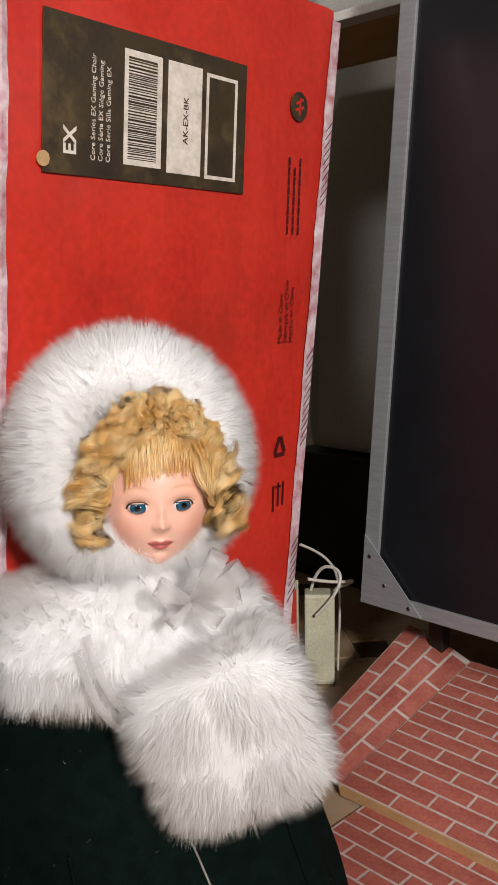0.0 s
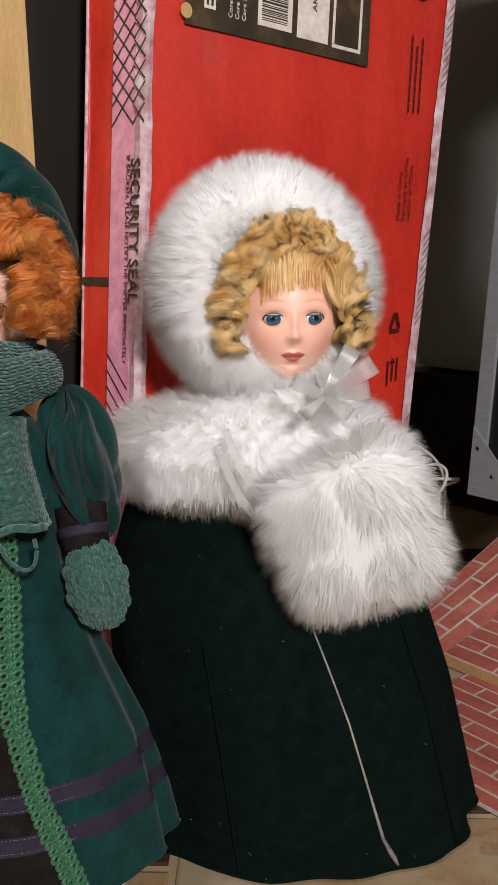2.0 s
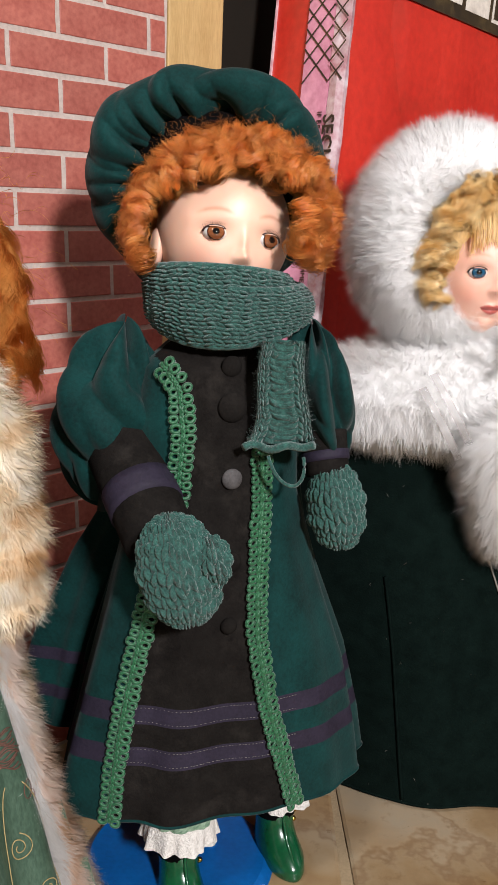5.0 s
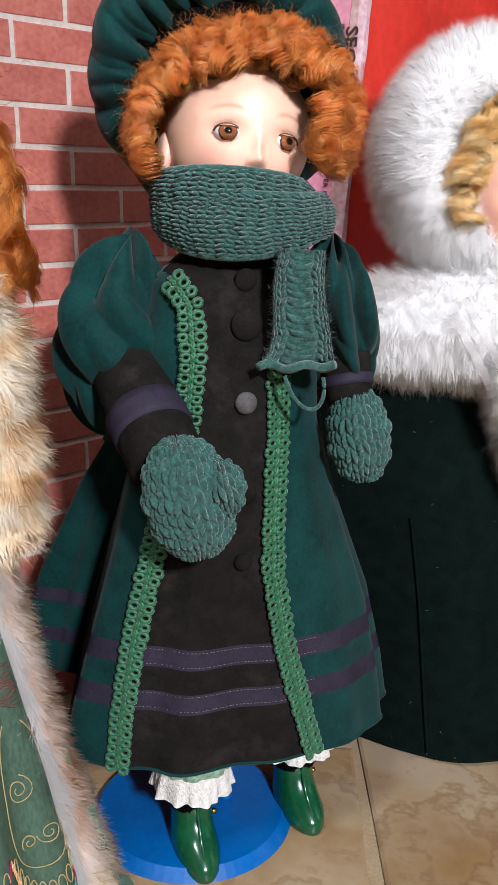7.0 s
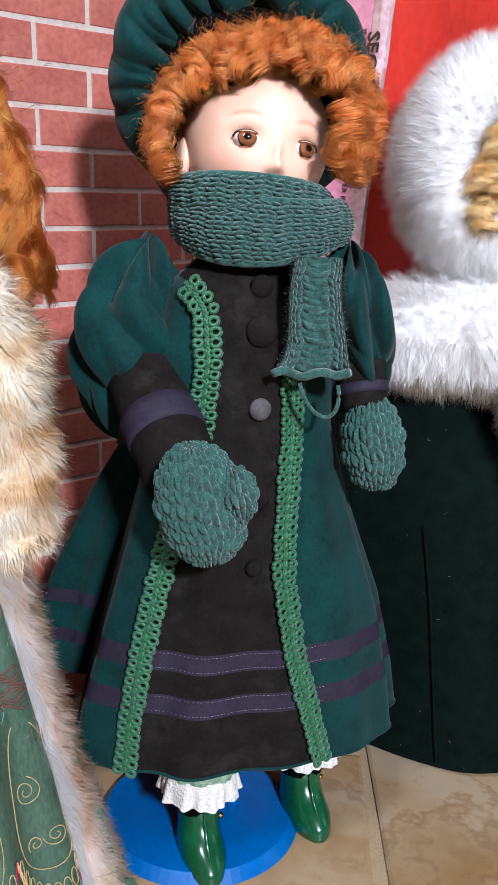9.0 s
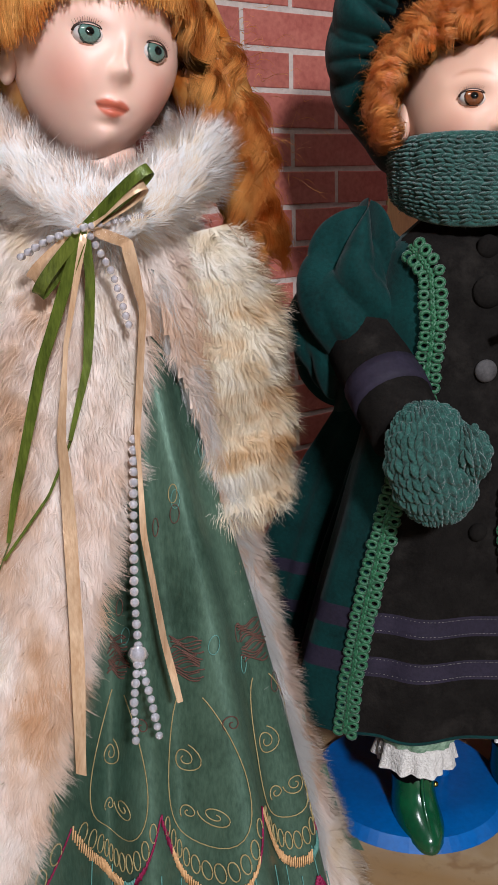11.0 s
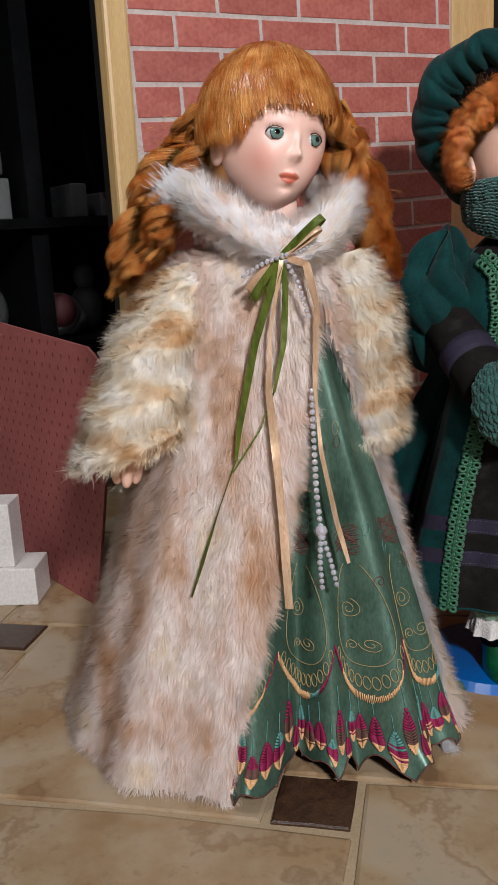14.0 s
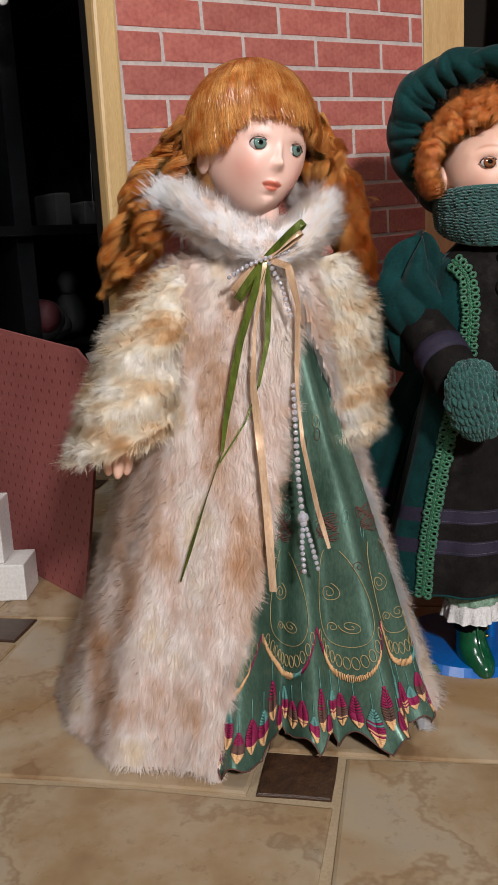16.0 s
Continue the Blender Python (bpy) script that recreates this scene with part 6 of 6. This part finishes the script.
    # long ringlets on both sides
    flows = (([(-0.034, 0.004, 0.440), (-0.050, 0.002, 0.403), (-0.066, 0.000, 0.376), (-0.080, -0.002, 0.350), (-0.100, -0.002, 0.322)],
              [(-0.044, 0.010, 0.446), (-0.068, 0.012, 0.420), (-0.094, 0.010, 0.388), (-0.104, 0.010, 0.355), (-0.116, 0.010, 0.318)], 44),
             ([(0.036, 0.006, 0.436), (0.044, 0.012, 0.404), (0.052, 0.016, 0.376), (0.062, 0.018, 0.350), (0.072, 0.018, 0.330)],
              [(0.046, 0.016, 0.446), (0.058, 0.018, 0.420), (0.074, 0.020, 0.388), (0.081, 0.020, 0.352), (0.084, 0.020, 0.322)], 32))
    for near, off, n in flows:
        near, off = np.array(near), np.array(off)
        for u in (0.15, 0.5, 0.85):           # the mass of hair behind the ringlets
            s.tube((near * (1 - u) + off * u + [0, 0.007, 0])[:4], [0.010, 0.011, 0.010, 0.006], "copper_hair", 14)
        for i in range(n):
            u = rng.random()
            g = near * (1 - u) + off * u + np.array([0, rng.normal(0, 0.006), 0])
            cutoff = rng.uniform(0.72, 1.0)
            q = np.linspace(0, cutoff, 9)
            g = np.stack([np.interp(q, np.linspace(0, 1, 5), g[:, k]) for k in range(3)], -1) + rng.normal(0, 0.0012, (9, 3))
            s.curl(g, rng.uniform(0.0062, 0.0100), rng.uniform(2.4, 3.6) * cutoff, "copper_hair", out, 105, 0.0010, 0.00016, 48, rng.uniform(0, 6.3), 0.10)
    for i in range(260):
        side = -1 if i % 2 else 1
        a0 = np.array([side * rng.uniform(0.045, 0.075), rng.uniform(-0.01, 0.02), rng.uniform(0.33, 0.44)])
        s.curl(np.stack([a0, a0 + rng.normal(0, 0.012, 3) + [side * 0.012, 0, -0.006]]), 0.004, 1.4, "copper_hair", out, 1, 0.001, 0.00013, 20, rng.uniform(0, 6.3))
    # strings of beads, and ribbons
    def front(z, x, out_by=0.012):
        i = np.interp(z, [0.0, 0.10, 0.18, 0.25, 0.31, 0.345, 0.375], [0.122, 0.098, 0.078, 0.062, 0.056, 0.058, 0.052])
        w = np.interp(z, [0.0, 0.10, 0.18, 0.25, 0.31, 0.345, 0.375], [0.150, 0.117, 0.094, 0.078, 0.072, 0.058, 0.04])
        y = 0.006 - i * math.sqrt(max(0.05, 1 - ((x + 0.014) / w) ** 2))
        return np.array([x, y - out_by, z])

    def line(pts, n=40, by=0.012):
        z, x = [q[1] for q in pts], [q[0] for q in pts]
        k = np.linspace(0, len(pts) - 1, n)
        return np.array([front(np.interp(q, range(len(pts)), z), np.interp(q, range(len(pts)), x), by) for q in k])

    def beads(pts, step=0.0034, r=0.0015, by=0.014, grow=0.0):
        p = line(pts, 200, by)
        seg = np.concatenate([[0], np.cumsum(np.linalg.norm(np.diff(p, axis=0), axis=1))])
        for q in np.arange(0, seg[-1], step):
            c = np.array([np.interp(q, seg, p[:, i]) for i in range(3)])
            s.ball(c, (r * rng.uniform(0.9, 1.1),) * 3, "pearl", None, 10, 7)
    knot = (0.0074, 0.348)
    for by in (0.013, 0.0165):
        beads([(-0.0170, 0.3370), (-0.006, 0.3435), knot, (0.026, 0.3525), (0.047, 0.3515)], by=by)
    beads([knot, (0.017, 0.330), (0.0231, 0.307)], 0.0038, 0.0016)
    beads([(0.0228, 0.262), (0.0228, 0.2377), (0.0232, 0.198), (0.0251, 0.174)], 0.0046, 0.0020, 0.010)
    beads([(0.0251, 0.174), (0.0236, 0.155), (0.0246, 0.137)], 0.0040, 0.0019, 0.012)
    beads([(0.0251, 0.174), (0.0305, 0.155), (0.0341, 0.1385)], 0.0040, 0.0019, 0.012)
    s.ball(front(0.174, 0.0251, 0.012), (0.0045, 0.003, 0.0045), "pearl", None, 6, 5)
    s.ribbon(line([knot, (0.001, 0.332), (-0.012, 0.295), (-0.0244, 0.2417), (-0.0274, 0.222)], 40, 0.013), np.interp(np.linspace(0, 1, 40), [0, 0.2, 0.6, 1], [0.004, 0.0052, 0.0048, 0.002]), "satin_green", (1, -0.2, 0))
    s.ribbon(line([(-0.0274, 0.222), (-0.0395, 0.1917), (-0.0511, 0.16), (-0.0606, 0.1337)], 40, 0.010), np.interp(np.linspace(0, 1, 40), [0, 0.3, 0.7, 1], [0.002, 0.0014, 0.0045, 0.0022]), "satin_green", (0.6, -0.8, 0.2))
    s.ribbon(line([knot, (0.0085, 0.328), (0.0062, 0.294), (-0.0013, 0.264)], 30, 0.014), np.interp(np.linspace(0, 1, 30), [0, 0.5, 1], [0.0034, 0.0042, 0.0018]), "satin_green", (1, 0.1, 0))
    s.ribbon(line([(-0.0013, 0.264), (-0.0108, 0.241), (-0.0298, 0.214)], 24, 0.011), 0.0012, "satin_green", (1, 0, 0))
    s.ribbon(line([knot, (-0.0019, 0.303), (-0.0048, 0.2658), (-0.0017, 0.227), (0.0012, 0.179), (0.0029, 0.1294)], 50, 0.014), np.interp(np.linspace(0, 1, 50), [0, 0.25, 0.45, 1], [0.003, 0.0018, 0.0056, 0.0056]), "satin_gold", np.stack([np.ones(50), 0.55 * np.sin(np.linspace(0, 11, 50)), np.zeros(50)], -1))
    s.ribbon(line([knot, (0.0221, 0.342), (0.0278, 0.316), (0.0248, 0.263), (0.0272, 0.2236), (0.0355, 0.1787), (0.0425, 0.1514)], 60, 0.013), np.interp(np.linspace(0, 1, 60), [0, 0.25, 0.55, 0.8, 1], [0.004, 0.0055, 0.0018, 0.0042, 0.0025]), "satin_gold", np.stack([np.ones(60), -0.2 + 0.6 * np.sin(np.linspace(0, 14, 60)), np.zeros(60)], -1))
    for dx, dz, key in ((0.026, 0.022, "satin_green"), (0.024, 0.016, "satin_gold"), (-0.020, -0.026, "satin_green"), (-0.022, -0.020, "satin_gold")):
        k = np.linspace(0, 2 * np.pi, 22)
        c0 = front(knot[1], knot[0], 0.014)
        loop = c0 + np.outer(np.sin(k / 2), [dx, 0, dz]) + np.outer(np.sin(k) * 0.0032, [0, -1, 0.5])
        s.ribbon(loop, 0.005, key, (-dz * 20, 0.3, dx * 20))
    return s.mesh("doll", frame_of((-0.30, 0.32, 0.0), (0.94, 0.34)), "porcelain doll in cream fur coat over green embroidered dress")


fur_coat_doll()

# ---- pieces: wall bricks, brick-printed sheets, floor tiles ----
def plate_mesh(name, w, h, t, material, seed):
    """A printed brick or a tile: a low plate with slightly uneven, eased edges."""
    r = random.Random(seed)
    e = min(w, h) * 0.03
    pts = [(-w / 2, -h / 2), (0, -h / 2), (w / 2, -h / 2), (w / 2, 0), (w / 2, h / 2), (0, h / 2), (-w / 2, h / 2), (-w / 2, 0)]
    pts = [(x + r.uniform(-e, e) * 0.5, y + r.uniform(-e, e) * 0.5) for x, y in pts]
    verts = [(x, y, 0) for x, y in pts] + [(x, y, t * 0.6) for x, y in pts] + [(x - math.copysign(min(t, e), x) * (abs(x) > 1e-4), y - math.copysign(min(t, e), y), t) for x, y in pts]
    faces = [(i, (i + 1) % 8, 8 + (i + 1) % 8, 8 + i) for i in range(8)] + [(8 + i, 8 + (i + 1) % 8, 16 + (i + 1) % 8, 16 + i) for i in range(8)] + [tuple(range(16, 24))]
    me = bpy.data.meshes.new(name)
    me.from_pydata(verts, [], faces)
    me.materials.append(material)
    return me


def piece(name, mesh, parent, m):
    ob = new(name, mesh)
    ob.parent = parent
    ob.matrix_local = m
    return ob


ROW, BRICK, JOINT = 0.0255, 0.080, 0.0036
UP_WALL = Matrix(((1, 0, 0, 0), (0, 0, -1, 0), (0, 1, 0, 0), (0, 0, 0, 1)))
cache = {}


def brick_of(w, h, t=0.0006):
    key = (round(w, 4), round(h, 4), random.randint(0, 3) if w > 0.07 else 0)
    if key not in cache:
        cache[key] = plate_mesh("brick", w, h, t, M["brick_print"], len(cache))
    return cache[key]


def lay(parent, x_lo, x_hi, y_lo, y_hi, x_off, y_top, to_local, row=ROW, brick=BRICK, gap=JOINT):
    """Rows of bricks in running bond over a rectangle, cut at its edges."""
    k = math.floor((y_top - y_lo) / row) + 1
    for r in range(-math.ceil((y_hi - y_top) / row), k):
        hi, lo = min(y_hi, y_top - r * row - gap / 2), max(y_lo, y_top - (r + 1) * row + gap / 2)
        if hi - lo < 0.004:
            continue
        x = x_off + (brick / 2 if r % 2 else 0) - brick * math.ceil((x_off + brick - x_lo) / brick)
        while x < x_hi:
            a, b = max(x_lo, x + gap / 2), min(x_hi, x + brick - gap / 2)
            if b - a > 0.004:
                piece("brick", brick_of(b - a, hi - lo), parent, to_local @ Matrix.Translation(((a + b) / 2, (hi + lo) / 2, 0)))
            x += brick


SLOPE = Matrix.Translation((-0.096, 0, 0.512)) @ Matrix.Rotation(radians(-2.4), 4, "Y") @ Matrix.Translation((0.096, 0, -0.512))   # the print hangs a little askew
lay(brick_wall, -0.3355, -0.0005, 0.0, 0.70, -0.096, 0.512, SLOPE @ UP_WALL)

# folded brick-printed cardboard on the floor by the corner
fold_pose = frame_of((0.127, 0.895, 0.0), (0.76, -0.65))
low = tagged(part("brick_card", box(0.03, 0.75, -0.16, 0.02, 0.0, 0.003), M["mortar_print"]), "sheet of cardboard printed with red bricks on floor", "brick card")
low.matrix_world = fold_pose
lay(low, 0.031, 0.60, -0.159, 0.019, 0.0, 0.0, Matrix.Translation((0, 0, 0.003)), 0.0205, 0.063, 0.003)
top_m = fold_pose @ Matrix.Translation((0, 0.012, 0.012)) @ Matrix.Rotation(math.atan2(0.046, 0.24), 4, "X")
top = tagged(part("brick_card", box(0.0, 0.75, 0.0, 0.26, 0.0, 0.004), M["mortar_print"]), "folded cardboard sheet printed with red bricks", "brick card")
top.matrix_world = top_m
part("cut_edge", box(0.0, 0.75, -0.0012, -0.0002, -0.010, 0.0036), M["kraft"], top, "bare kraft edge of the cardboard")
part("core", box(0.0, 0.75, 0.0, 0.26, -0.010, -0.0005), M["kraft"], top)
lay(top, 0.001, 0.60, 0.001, 0.259, 0.03, 0.0, Matrix.Translation((0, 0, 0.004)), 0.0205, 0.063, 0.003)
flap = bmesh.new()
nn = 10
rows_f = []
for i in range(nn + 1):
    q = i / nn
    row_v = []
    for j in range(13):
        h = j / 12
        x, z = -0.075 * q * (0.9 + 0.3 * h), 0.002 + 0.010 * math.sin(q * 2.2) + 0.018 * q * h
        row_v.append((x, 0.26 * h, z))
    rows_f.append(row_v)
vs = [[flap.verts.new(p) for p in r] for r in rows_f]
for i in range(nn):
    for j in range(12):
        flap.faces.new((vs[i][j], vs[i][j + 1], vs[i + 1][j + 1], vs[i + 1][j]))
flap_ob = part("flap", flap, M["mortar_print"], top, "curled flap printed with bricks")
flap_pos = lambda q, h: Vector((-0.075 * q * (0.9 + 0.3 * h), 0.26 * h, 0.0026 + 0.010 * math.sin(q * 2.2) + 0.018 * q * h))
for k in range(4):
    h0 = -0.12 * (k % 2)
    while h0 < 1:
        a, b = max(0.002, h0 + 0.008), min(0.998, h0 + 0.235)
        if b - a > 0.03:
            bm = bmesh.new()
            q0, q1 = k / 4 + 0.018, (k + 1) / 4 - 0.018
            g = [[bm.verts.new(flap_pos(q0 + (q1 - q0) * i / 3, a + (b - a) * j / 5)) for j in range(6)] for i in range(4)]
            for i in range(3):
                for j in range(5):
                    bm.faces.new((g[i][j], g[i][j + 1], g[i + 1][j + 1], g[i + 1][j]))
            bmesh.ops.recalc_face_normals(bm, faces=bm.faces[:])
            part("brick", bm, M["brick_print"], flap_ob)
        h0 += 0.243

# floor tiles in a hopscotch pattern: large tiles and small dark insets
TILE, INSET, GROUT = 0.265, 0.055, 0.005
e1, e2 = Vector((0.983, 0.185, 0)), Vector((-0.185, 0.983, 0))
corner = Vector((-0.2165, 0.199, 0))           # far right corner of the tile in front of the fur-coated doll
big = [plate_mesh("tile", TILE - GROUT, TILE - GROUT, 0.0022, M["tile"], 50 + i) for i in range(4)]
small = plate_mesh("inset_tile", INSET - GROUT, INSET - GROUT, 0.0022, M["inset"], 60)
turn_t = Matrix.Rotation(math.atan2(0.185, 0.983), 4, "Z")
for i in range(-5, 8):
    for j in range(-5, 8):
        c = corner + i * (TILE * e1 + INSET * e2) + j * (-INSET * e1 + TILE * e2)
        mid = c - (TILE / 2) * e1 - (TILE / 2) * e2
        if -1.2 < mid.x < 1.1 and -0.9 < mid.y < 1.7:
            piece("tile", big[(i * 3 + j) % 4], floor, Matrix.Translation(mid + Vector((0, 0, -0.0022))) @ turn_t)
            ins = c - (INSET / 2) * e1 + (INSET / 2) * e2
            piece("inset_tile", small, floor, Matrix.Translation(ins + Vector((0, 0, -0.0022))) @ turn_t)
